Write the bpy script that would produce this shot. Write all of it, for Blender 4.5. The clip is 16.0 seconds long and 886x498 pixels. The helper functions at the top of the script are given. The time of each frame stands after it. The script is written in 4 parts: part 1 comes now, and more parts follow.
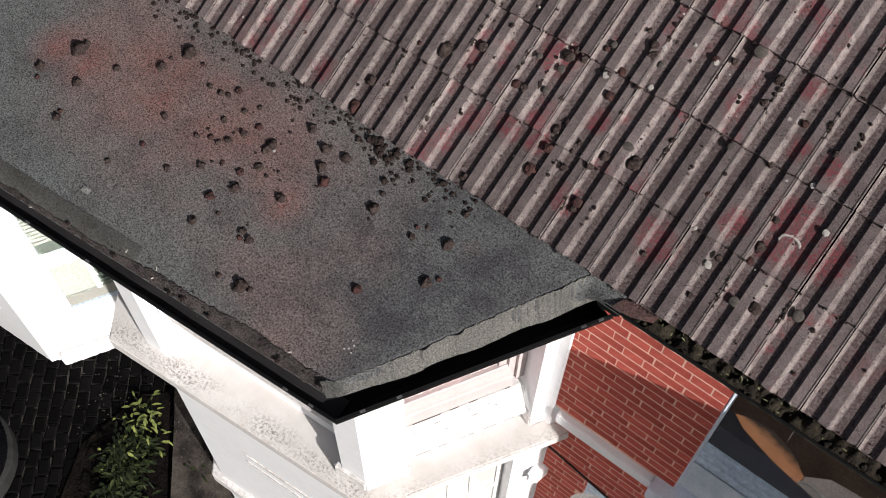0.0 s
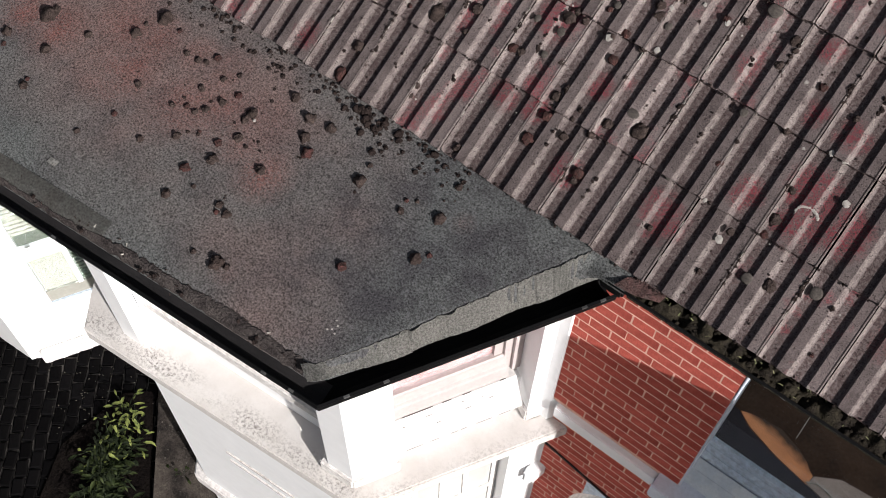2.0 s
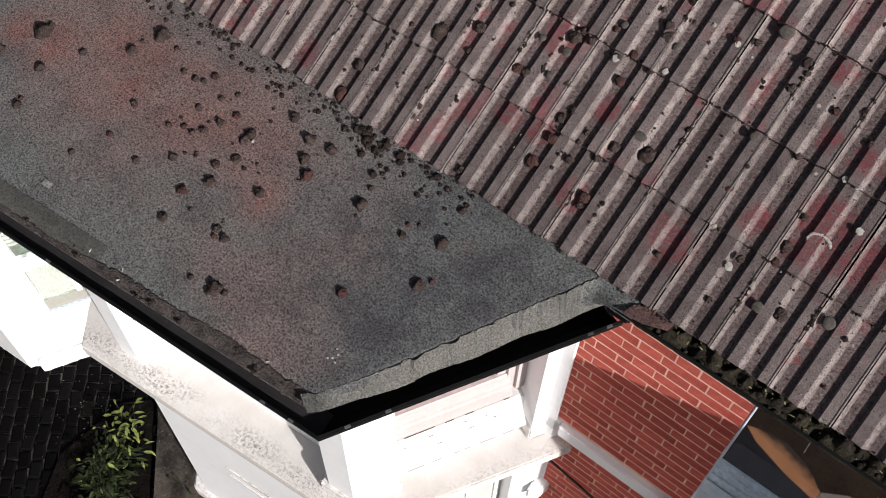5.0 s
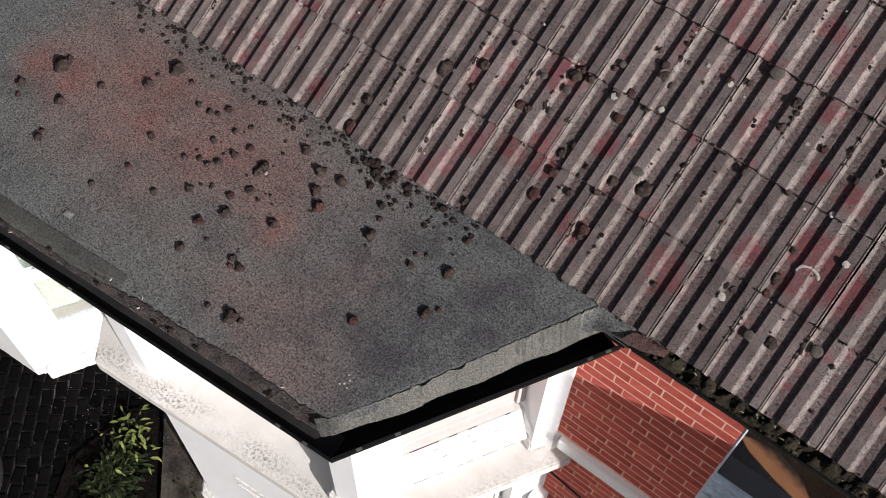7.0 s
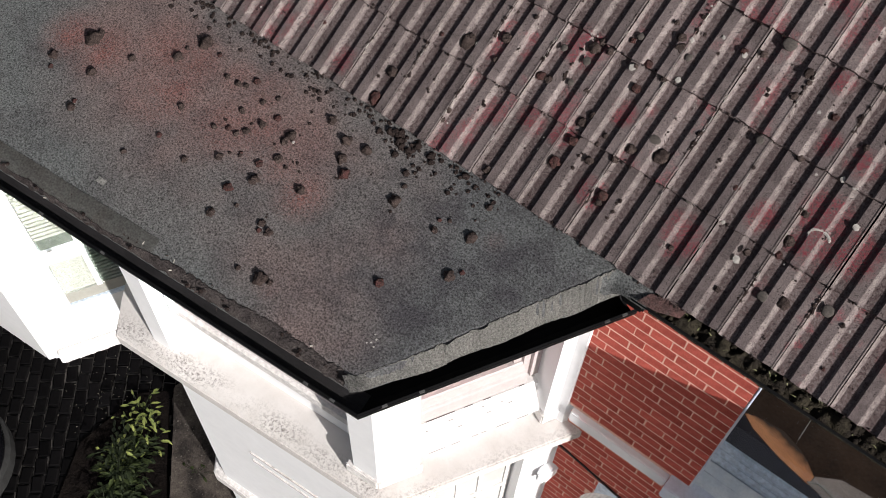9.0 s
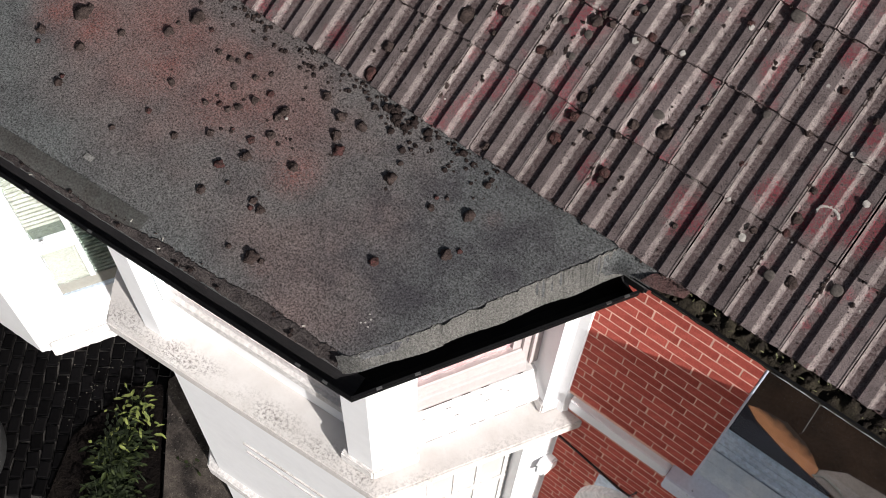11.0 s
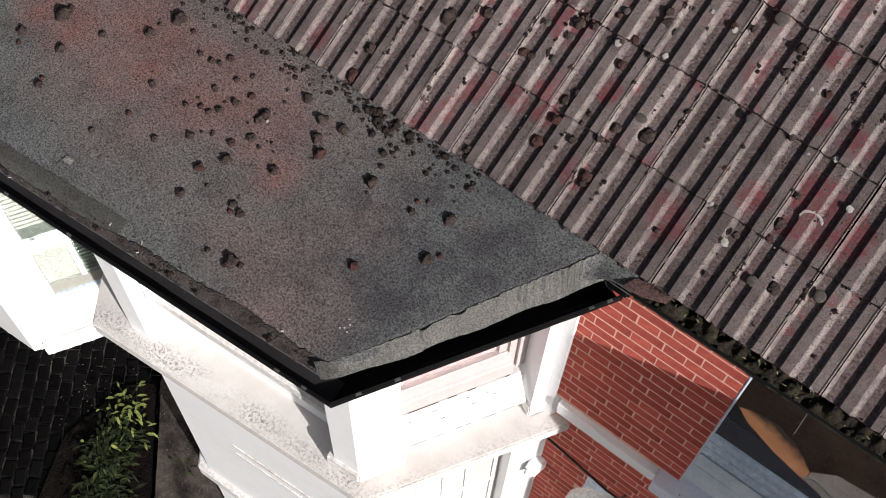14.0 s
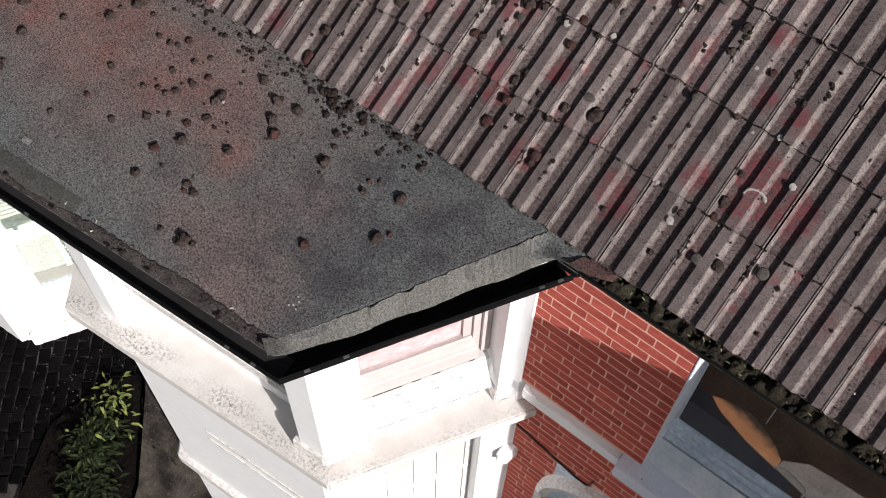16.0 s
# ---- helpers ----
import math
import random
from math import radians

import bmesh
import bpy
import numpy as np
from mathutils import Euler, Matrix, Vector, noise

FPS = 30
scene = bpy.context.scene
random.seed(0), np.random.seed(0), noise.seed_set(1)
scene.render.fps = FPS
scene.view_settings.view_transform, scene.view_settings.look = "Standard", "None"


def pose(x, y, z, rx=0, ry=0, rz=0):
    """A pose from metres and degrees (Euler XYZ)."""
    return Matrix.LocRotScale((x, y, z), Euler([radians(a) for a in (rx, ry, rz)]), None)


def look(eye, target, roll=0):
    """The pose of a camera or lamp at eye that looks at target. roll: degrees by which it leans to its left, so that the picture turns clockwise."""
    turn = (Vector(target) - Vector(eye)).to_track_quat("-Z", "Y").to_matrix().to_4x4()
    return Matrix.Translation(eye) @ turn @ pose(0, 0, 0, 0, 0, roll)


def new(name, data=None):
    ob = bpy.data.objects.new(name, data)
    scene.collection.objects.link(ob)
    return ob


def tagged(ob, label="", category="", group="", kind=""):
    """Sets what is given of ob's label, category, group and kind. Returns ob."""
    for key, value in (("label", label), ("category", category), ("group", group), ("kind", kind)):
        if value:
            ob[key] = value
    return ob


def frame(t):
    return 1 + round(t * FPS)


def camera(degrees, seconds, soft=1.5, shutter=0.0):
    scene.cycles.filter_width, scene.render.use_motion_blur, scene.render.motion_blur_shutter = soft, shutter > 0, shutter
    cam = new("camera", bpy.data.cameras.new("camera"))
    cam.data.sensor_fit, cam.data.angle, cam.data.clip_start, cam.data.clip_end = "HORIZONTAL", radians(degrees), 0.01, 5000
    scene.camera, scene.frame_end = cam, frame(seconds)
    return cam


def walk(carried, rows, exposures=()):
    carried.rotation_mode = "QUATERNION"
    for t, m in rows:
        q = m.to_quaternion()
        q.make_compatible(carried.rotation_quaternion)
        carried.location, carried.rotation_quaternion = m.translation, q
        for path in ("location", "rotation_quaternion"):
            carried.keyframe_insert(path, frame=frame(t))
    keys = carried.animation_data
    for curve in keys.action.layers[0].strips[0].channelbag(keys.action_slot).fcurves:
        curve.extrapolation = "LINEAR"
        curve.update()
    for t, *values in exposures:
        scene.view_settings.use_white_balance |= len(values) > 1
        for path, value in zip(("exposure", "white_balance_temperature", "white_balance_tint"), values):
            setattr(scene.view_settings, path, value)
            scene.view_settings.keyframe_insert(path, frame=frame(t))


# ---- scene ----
cam = camera(45.88, 16.0, 0.7)
# time, eye, yaw to the left of +y, pitch, roll
PATH = [
    (0, 0.0634, -1.7994, 7.4601, 37.277, -59.494, 1.131),
    (0.5, 0.0140, -1.7690, 7.2193, 36.443, -58.920, 1.936),
    (1, 0.0539, -1.7972, 7.1887, 36.653, -58.839, 1.847),
    (1.5, 0.0849, -1.8037, 7.2053, 36.843, -58.787, 1.716),
    (2, 0.0643, -1.7705, 7.1860, 36.852, -58.867, 1.674),
    (2.5, 0.0322, -1.7738, 7.2001, 36.774, -58.931, 1.717),
    (3, 0.0421, -1.7940, 7.1812, 36.808, -58.801, 1.777),
    (3.5, 0.0559, -1.8347, 7.1809, 36.883, -58.739, 1.806),
    (4, 0.0681, -1.8415, 7.1199, 37.035, -58.595, 1.744),
    (4.5, 0.0225, -1.7462, 7.1580, 36.809, -58.894, 1.745),
    (4.7, -0.0034, -1.6871, 7.1636, 36.887, -59.093, 1.634),
    (6.8, -0.0558, -1.6442, 7.3501, 36.709, -59.625, 1.626),
    (7, -0.0689, -1.6761, 7.3698, 36.377, -59.667, 1.940),
    (7.5, -0.0437, -1.7686, 7.3865, 36.219, -59.396, 2.168),
    (8, -0.0351, -1.8465, 7.4015, 35.919, -59.299, 2.521),
    (10.5, -0.0287, -1.8949, 7.3325, 35.674, -59.156, 2.970),
    (11, -0.0129, -1.8904, 7.2630, 35.724, -59.083, 2.968),
    (11.5, -0.0025, -1.8239, 7.2738, 36.002, -59.237, 2.733),
    (12, 0.0029, -1.7664, 7.2751, 36.083, -59.405, 2.577),
    (12.5, -0.0038, -1.7446, 7.2814, 36.191, -59.489, 2.451),
    (13, -0.0332, -1.7453, 7.2799, 36.085, -59.487, 2.541),
    (13.5, -0.0217, -1.7743, 7.2664, 35.983, -59.481, 2.725),
    (14, 0.0206, -1.8094, 7.2547, 36.088, -59.371, 2.715),
    (14.5, 0.0414, -1.8151, 7.2490, 36.196, -59.295, 2.660),
    (15, 0.0664, -1.8296, 7.2418, 36.372, -59.302, 2.575),
    (15.5, 0.1393, -1.8102, 7.2195, 36.761, -59.195, 2.309),
    (16, 0.2321, -1.7446, 7.2384, 37.350, -59.230, 1.780),
]


def aimed(x, y, z, yaw, pitch, roll):
    a, b = radians(yaw), radians(pitch)
    ahead = Vector((-math.sin(a) * math.cos(b), math.cos(a) * math.cos(b), math.sin(b)))
    return look((x, y, z), Vector((x, y, z)) + ahead, roll)


walk(cam, [(row[0], aimed(*row[1:])) for row in PATH])

# ---- light ----
SUN = Vector((0.8725, -0.2584, 0.415)).normalized()
world = bpy.data.worlds.new("sky")
scene.world = world
world.use_nodes = True
wn = world.node_tree
sky = wn.nodes.new("ShaderNodeTexSky")
sky.sky_type, sky.sun_disc = "NISHITA", False
sky.dust_density, sky.ozone_density, sky.air_density = 3.0, 1.0, 0.85
sky.sun_elevation = math.asin(SUN.z)
sky.sun_rotation = math.atan2(SUN.x, SUN.y)
pale = wn.nodes.new("ShaderNodeHueSaturation")
pale.inputs["Saturation"].default_value = 0.62
wn.links.new(sky.outputs[0], pale.inputs["Color"])
wn.links.new(pale.outputs[0], wn.nodes["Background"].inputs[0])
wn.nodes["Background"].inputs[1].default_value = 0.052
sun = new("sun", bpy.data.lights.new("sun", "SUN"))
sun.data.energy, sun.data.angle, sun.data.color = 5.0, radians(0.5), (1.0, 0.965, 0.94)
sun.matrix_world = look(SUN * 30, (0, 0, 0))
scene.view_settings.exposure = 0.40

# added area lamp inside the window, standing in for daylight in the room
fill_lamp = new("room_fill", bpy.data.lights.new("room_fill", "AREA"))
fill_lamp.data.shape, fill_lamp.data.size, fill_lamp.data.size_y, fill_lamp.data.energy = "RECTANGLE", 1.7, 1.1, 22.0
fill_lamp.data.color = (0.95, 0.97, 1.0)
fill_lamp.matrix_world = look((0.9, 0.36, 3.66), (0.9, 1.4, 3.66))

B = 2.95  # height of the upper string course above the ground; all z below are from that course


# ---- materials ----
def nodes_of(name, rough=0.8, metal=0.0):
    m = bpy.data.materials.new(name)
    m.use_nodes = True
    p = m.node_tree.nodes["Principled BSDF"]
    p.inputs["Roughness"].default_value, p.inputs["Metallic"].default_value = rough, metal
    return m, m.node_tree, p


def noise_of(nt, scale, detail=4.0, rough=0.6, coords="Object"):
    tc, n = nt.nodes.new("ShaderNodeTexCoord"), nt.nodes.new("ShaderNodeTexNoise")
    n.inputs["Scale"].default_value, n.inputs["Detail"].default_value, n.inputs["Roughness"].default_value = scale, detail, rough
    nt.links.new(tc.outputs[coords], n.inputs["Vector"])
    return n


def ramp(nt, src, lo, hi, a=0.0, b=1.0):
    r = nt.nodes.new("ShaderNodeMapRange")
    for key, v in zip(("From Min", "From Max", "To Min", "To Max"), (lo, hi, a, b)):
        r.inputs[key].default_value = v
    nt.links.new(src, r.inputs["Value"])
    return r.outputs["Result"]


def mix(nt, fac, a, b):
    m = nt.nodes.new("ShaderNodeMix")
    m.data_type = "RGBA"
    for sock, v in ((m.inputs["Factor"], fac), (m.inputs["A"], a), (m.inputs["B"], b)):
        if isinstance(v, tuple):
            sock.default_value = (*v, 1.0)
        elif isinstance(v, float):
            sock.default_value = v
        else:
            nt.links.new(v, sock)
    return m.outputs["Result"]


def bumped(nt, p, height, strength, distance):
    b = nt.nodes.new("ShaderNodeBump")
    b.inputs["Strength"].default_value, b.inputs["Distance"].default_value = strength, distance
    nt.links.new(height, b.inputs["Height"])
    nt.links.new(b.outputs[0], p.inputs["Normal"])


def surface(name, base, other, big=3.0, fine=60.0, rough=0.8, bump=0.3, depth=0.004, speck=None, speck_at=0.62, metal=0.0, per_object=0.0, grit=0.28):
    """A surface of two tones at a large scale, grain at a fine one, and specks of a third colour."""
    m, nt, p = nodes_of(name, rough, metal)
    if rough >= 0.8:
        p.inputs["Specular IOR Level"].default_value = 0.04
    n1, n2 = noise_of(nt, big), noise_of(nt, fine, 3.0)
    col = mix(nt, ramp(nt, n1.outputs[0], 0.35, 0.65), base, other)
    g = ramp(nt, n2.outputs[0], 0.25, 0.75, 1 - grit, 1 + grit)
    hv = nt.nodes.new("ShaderNodeHueSaturation")
    nt.links.new(col, hv.inputs["Color"])
    nt.links.new(g, hv.inputs["Value"])
    col = hv.outputs[0]
    if speck:
        n3 = noise_of(nt, fine * 0.45, 5.0, 0.7)
        col = mix(nt, ramp(nt, n3.outputs[0], speck_at, speck_at + 0.05), col, speck)
    if per_object:
        oi = nt.nodes.new("ShaderNodeObjectInfo")
        h2 = nt.nodes.new("ShaderNodeHueSaturation")
        nt.links.new(col, h2.inputs["Color"])
        nt.links.new(ramp(nt, oi.outputs["Random"], 0, 1, 1 - per_object, 1 + per_object), h2.inputs["Value"])
        col = h2.outputs[0]
    nt.links.new(col, p.inputs["Base Color"])
    bumped(nt, p, n2.outputs[0], bump, depth)
    return m


def spots(nt, places, height):
    """How near a point is to the middle of any of the given round places, 0 to 1."""
    geo, total = nt.nodes.new("ShaderNodeNewGeometry"), None
    for x, y, r in places:
        d = nt.nodes.new("ShaderNodeVectorMath")
        d.operation = "DISTANCE"
        nt.links.new(geo.outputs["Position"], d.inputs[0])
        d.inputs[1].default_value = (x, y, height(y))
        v = ramp(nt, d.outputs["Value"], 0.0, r, 1.0, 0.0)
        if total is not None:
            v = maths(nt, "MAXIMUM", total, v)
        total = v
    return total


def maths(nt, operation, a, b):
    m = nt.nodes.new("ShaderNodeMath")
    m.operation = operation
    for sock, v in zip(m.inputs, (a, b)):
        if isinstance(v, float):
            sock.default_value = v
        else:
            nt.links.new(v, sock)
    return m.outputs[0]


RED_ON_TILES = [(-1.109, 0.407, 0.115), (-1.14, 0.139, 0.075), (-1.014, 0.154, 0.07), (-1.048, 0.212, 0.064), (-0.87, 0.3, 0.07), (-0.249, 0.518, 0.064), (-0.322, 0.681, 0.064), (-0.128, 0.33, 0.13), (-0.109, 0.254, 0.115), (0.018, 0.297, 0.115), (-0.293, 0.252, 0.08), (-0.123, 0.513, 0.077), (-0.471, 0.086, 0.115), (-0.81, 0.053, 0.08), (-1.882, -0.015, 0.08)]


def roof_tile_material():
    m, nt, p = nodes_of("weathered_concrete_tile", 0.95)
    p.inputs["Specular IOR Level"].default_value = 0.02
    oi = nt.nodes.new("ShaderNodeObjectInfo")
    tc = nt.nodes.new("ShaderNodeTexCoord")
    shift = nt.nodes.new("ShaderNodeVectorMath")
    shift.operation = "MULTIPLY_ADD"
    nt.links.new(oi.outputs["Location"], shift.inputs[0])
    shift.inputs[1].default_value = (1.3, 1.7, 1.1)
    nt.links.new(tc.outputs["Object"], shift.inputs[2])

    def n(scale, detail=4.0, rough=0.6):
        k = nt.nodes.new("ShaderNodeTexNoise")
        k.inputs["Scale"].default_value, k.inputs["Detail"].default_value, k.inputs["Roughness"].default_value = scale, detail, rough
        nt.links.new(shift.outputs[0], k.inputs["Vector"])
        return k.outputs[0]
    grain, blotch, red, pits = n(300, 2.0), n(9), n(5.5, 5.0, 0.65), n(150, 3.0, 0.6)
    # place across the half tile, with a wandering edge
    sep = nt.nodes.new("ShaderNodeSeparateXYZ")
    nt.links.new(tc.outputs["Object"], sep.inputs[0])
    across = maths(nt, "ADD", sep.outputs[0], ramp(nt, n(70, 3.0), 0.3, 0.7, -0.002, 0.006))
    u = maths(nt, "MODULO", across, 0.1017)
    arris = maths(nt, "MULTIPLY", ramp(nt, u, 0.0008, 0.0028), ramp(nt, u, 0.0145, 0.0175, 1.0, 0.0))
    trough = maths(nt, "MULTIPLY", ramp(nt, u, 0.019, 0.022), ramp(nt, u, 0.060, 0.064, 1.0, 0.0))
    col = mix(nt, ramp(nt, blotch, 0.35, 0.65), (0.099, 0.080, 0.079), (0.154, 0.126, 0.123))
    # dark brown speckle over the troughs
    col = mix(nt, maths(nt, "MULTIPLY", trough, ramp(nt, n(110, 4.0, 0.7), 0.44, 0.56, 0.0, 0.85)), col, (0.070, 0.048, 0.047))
    # red algae: a few strong places and faint growth elsewhere
    speckle = ramp(nt, n(150, 5.0, 0.8), 0.44, 0.58)
    somewhere = maths(nt, "MULTIPLY", ramp(nt, red, 0.53, 0.62, 0.0, 0.85), ramp(nt, oi.outputs["Random"], 0.35, 0.55))
    grown = maths(nt, "MAXIMUM", somewhere, ramp(nt, maths(nt, "MULTIPLY", spots(nt, RED_ON_TILES, lambda y: 4.38 + 0.605 * y), ramp(nt, n(16, 5.0, 0.7), 0.38, 0.6, 0.4, 1.5)), 0.15, 0.6))
    col = mix(nt, maths(nt, "MULTIPLY", grown, maths(nt, "MULTIPLY", speckle, ramp(nt, arris, 0.0, 1.0, 1.0, 0.35))), col, (0.165, 0.034, 0.044))
    # worn, paler slope beside each rib; its sunlit tone is painted in too
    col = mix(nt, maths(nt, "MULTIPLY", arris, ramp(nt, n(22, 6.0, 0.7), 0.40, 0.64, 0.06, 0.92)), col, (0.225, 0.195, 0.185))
    col = mix(nt, ramp(nt, n(17, 6.0, 0.75), 0.66, 0.72, 0.0, 0.8), col, (0.34, 0.31, 0.29))
    # dark pits
    col = mix(nt, ramp(nt, pits, 0.345, 0.40, 0.85, 0.0), col, (0.030, 0.024, 0.024))
    col = mix(nt, ramp(nt, n(95, 4.0, 0.7), 0.655, 0.69, 0.0, 0.7), col, (0.30, 0.275, 0.26))
    hv = nt.nodes.new("ShaderNodeHueSaturation")
    nt.links.new(col, hv.inputs["Color"])
    nt.links.new(ramp(nt, grain, 0.34, 0.66, 0.60, 1.42), hv.inputs["Value"])
    h2 = nt.nodes.new("ShaderNodeHueSaturation")
    nt.links.new(hv.outputs[0], h2.inputs["Color"])
    nt.links.new(ramp(nt, oi.outputs["Random"], 0, 1, 0.80, 1.16), h2.inputs["Value"])
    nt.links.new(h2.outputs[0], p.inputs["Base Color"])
    bumped(nt, p, grain, 0.6, 0.0022)
    return m


BROWN_ON_FELT = [(-2.05, -0.42, 0.62), (-2.55, -0.40, 0.5), (-1.55, -0.5, 0.5), (-1.3, -0.78, 0.3)]
RED_ON_FELT = [(-2.17, -0.284, 0.1), (-2.01, -0.27, 0.13), (-1.8, -0.472, 0.1), (-1.65, -0.516, 0.13), (-2.7, -0.509, 0.16), (-2.37, -0.491, 0.2), (-2.08, -0.491, 0.18), (-1.91, -0.383, 0.25), (-1.52, -0.848, 0.06), (-0.99, -0.26, 0.05), (-2.86, -0.525, 0.14), (-2.48, -0.325, 0.18), (-2.36, -0.331, 0.15)]


def felt_material():
    m, nt, p = nodes_of("mineral_felt", 0.95)
    p.inputs["Specular IOR Level"].default_value = 0.06
    grain, patch, rust, dirt = noise_of(nt, 150, 3.0, 0.7), noise_of(nt, 2.2, 3.0), noise_of(nt, 3.1, 5.0, 0.62), noise_of(nt, 7, 5.0)
    brown = maths(nt, "MULTIPLY", ramp(nt, spots(nt, BROWN_ON_FELT, lambda y: B + 1.387 + 0.139 * y), 0.0, 0.5), ramp(nt, patch.outputs[0], 0.34, 0.6, 0.35, 1.0))
    col = mix(nt, brown, (0.102, 0.106, 0.105), (0.139, 0.104, 0.098))
    col = mix(nt, ramp(nt, dirt.outputs[0], 0.46, 0.7, 0.0, 0.5), col, (0.055, 0.05, 0.053))
    tc = nt.nodes.new("ShaderNodeTexCoord")
    total = spots(nt, RED_ON_FELT, lambda y: B + 1.387 + 0.139 * y)
    # a broad damp stain towards the corner
    d = nt.nodes.new("ShaderNodeVectorMath")
    d.operation = "DISTANCE"
    nt.links.new(tc.outputs["Object"], d.inputs[0])
    d.inputs[1].default_value = (-0.98, -0.47, B + 1.32)
    col = mix(nt, maths(nt, "MULTIPLY", ramp(nt, d.outputs["Value"], 0.08, 0.62, 1.0, 0.0), ramp(nt, dirt.outputs[0], 0.36, 0.62, 0.25, 0.95)), col, (0.048, 0.045, 0.051))
    red = nt.nodes.new("ShaderNodeMath")
    red.operation = "MULTIPLY"
    nt.links.new(maths(nt, "MULTIPLY", total, ramp(nt, noise_of(nt, 120, 4.0, 0.75).outputs[0], 0.40, 0.58, 0.25, 1.0)), red.inputs[0])
    nt.links.new(ramp(nt, rust.outputs[0], 0.36, 0.62, 0.10, 0.80), red.inputs[1])
    col = mix(nt, red.outputs[0], col, (0.19, 0.058, 0.046))
    hv = nt.nodes.new("ShaderNodeHueSaturation")
    nt.links.new(col, hv.inputs["Color"])
    nt.links.new(ramp(nt, grain.outputs[0], 0.32, 0.68, 0.24, 1.76), hv.inputs["Value"])
    nt.links.new(hv.outputs[0], p.inputs["Base Color"])
    bumped(nt, p, grain.outputs[0], 0.7, 0.0055)
    return m


def ledge_material():
    """White paint with grey lichen dirt gathered in patches."""
    m, nt, p = nodes_of("stained_white_ledge", 0.8)
    fine, patch, tone = noise_of(nt, 64, 6.0, 0.8), noise_of(nt, 3.4, 3.0), noise_of(nt, 6, 4.0)
    col = mix(nt, ramp(nt, tone.outputs[0], 0.35, 0.65), (0.68, 0.65, 0.63), (0.60, 0.565, 0.54))
    dirt = nt.nodes.new("ShaderNodeMath")
    dirt.operation = "MULTIPLY"
    nt.links.new(ramp(nt, fine.outputs[0], 0.47, 0.60), dirt.inputs[0])
    tc = nt.nodes.new("ShaderNodeTexCoord")
    dot = nt.nodes.new("ShaderNodeVectorMath")
    dot.operation = "DOT_PRODUCT"
    nt.links.new(tc.outputs["Object"], dot.inputs[0])
    dot.inputs[1].default_value = (-0.0854, 0.9963, 0.0)
    band = nt.nodes.new("ShaderNodeMath")
    band.operation = "MULTIPLY"
    side = nt.nodes.new("ShaderNodeVectorMath")
    side.operation = "DOT_PRODUCT"
    nt.links.new(tc.outputs["Object"], side.inputs[0])
    side.inputs[1].default_value = (-0.874, 0.485, 0.0)
    along = maths(nt, "MAXIMUM", maths(nt, "MULTIPLY", ramp(nt, dot.outputs["Value"], -0.785, -0.745, 0.25, 1.0), ramp(nt, dot.outputs["Value"], -0.71, -0.64, 1.0, 0.06)), ramp(nt, side.outputs["Value"], 0.495, 0.56, 0.55, 0.0))
    nt.links.new(along, band.inputs[0])
    nt.links.new(ramp(nt, patch.outputs[0], 0.36, 0.56, 0.12, 0.9), band.inputs[1])
    nt.links.new(band.outputs[0], dirt.inputs[1])
    nt.links.new(mix(nt, dirt.outputs[0], col, (0.15, 0.13, 0.12)), p.inputs["Base Color"])
    bumped(nt, p, fine.outputs[0], 0.25, 0.003)
    return m


def glass_material():
    m, nt, p = nodes_of("window_glass", 0.03)
    p.inputs["Transmission Weight"].default_value = 1.0
    p.inputs["IOR"].default_value = 1.15
    p.inputs["Base Color"].default_value = (0.9, 0.95, 0.96, 1)
    return m


M_TILE = roof_tile_material()
M_FELT = felt_material()
M_GLASS = glass_material()
M_STRIP = surface("pale_felt_strip", (0.23, 0.222, 0.208), (0.175, 0.172, 0.162), 7, 150, 0.9, 0.8, 0.006, (0.36, 0.35, 0.33), 0.68, grit=0.6)
M_DIRTFELT = surface("dirty_felt_edge", (0.142, 0.142, 0.135), (0.108, 0.101, 0.094), 8, 130, 0.9, 0.5, 0.003, (0.055, 0.048, 0.044), 0.64, grit=0.45)
M_APRON = surface("reddish_felt", (0.15, 0.085, 0.08), (0.09, 0.07, 0.068), 22, 190, 0.9, 0.9, 0.006, grit=0.7)
M_BLACK = surface("black_plastic", (0.004, 0.004, 0.0045), (0.006, 0.006, 0.006), 8, 90, 0.55, 0.1, 0.001)
M_BLACK.node_tree.nodes["Principled BSDF"].inputs["Specular IOR Level"].default_value = 0.08
M_LIP = surface("pale_grey_paint", (0.62, 0.63, 0.66), (0.54, 0.55, 0.58), 9, 60, 0.8, 0.1, 0.001)
M_CLIP = surface("worn_black_clip", (0.09, 0.09, 0.09), (0.05, 0.05, 0.05), 30, 200, 0.5, 0.2, 0.001)
M_MOSS = surface("dark_moss", (0.044, 0.033, 0.030), (0.088, 0.066, 0.060), 60, 260, 0.95, 1.0, 0.012, grit=0.7)
M_MOSSDARK = surface("black_brown_moss", (0.024, 0.018, 0.017), (0.046, 0.034, 0.031), 60, 260, 0.95, 1.0, 0.010, grit=0.6)
M_MOSSRED = surface("russet_moss", (0.10, 0.046, 0.043), (0.05, 0.035, 0.032), 60, 260, 0.95, 1.0, 0.012, grit=0.7)
M_GUTTERMOSS = surface("gutter_moss", (0.018, 0.015, 0.013), (0.036, 0.031, 0.022), 20, 170, 0.95, 1.0, 0.008, (0.15, 0.14, 0.09), 0.70, grit=0.6)
M_LICHEN = surface("pale_lichen", (0.40, 0.38, 0.35), (0.26, 0.24, 0.225), 40, 150, 0.9, 0.4, 0.002)
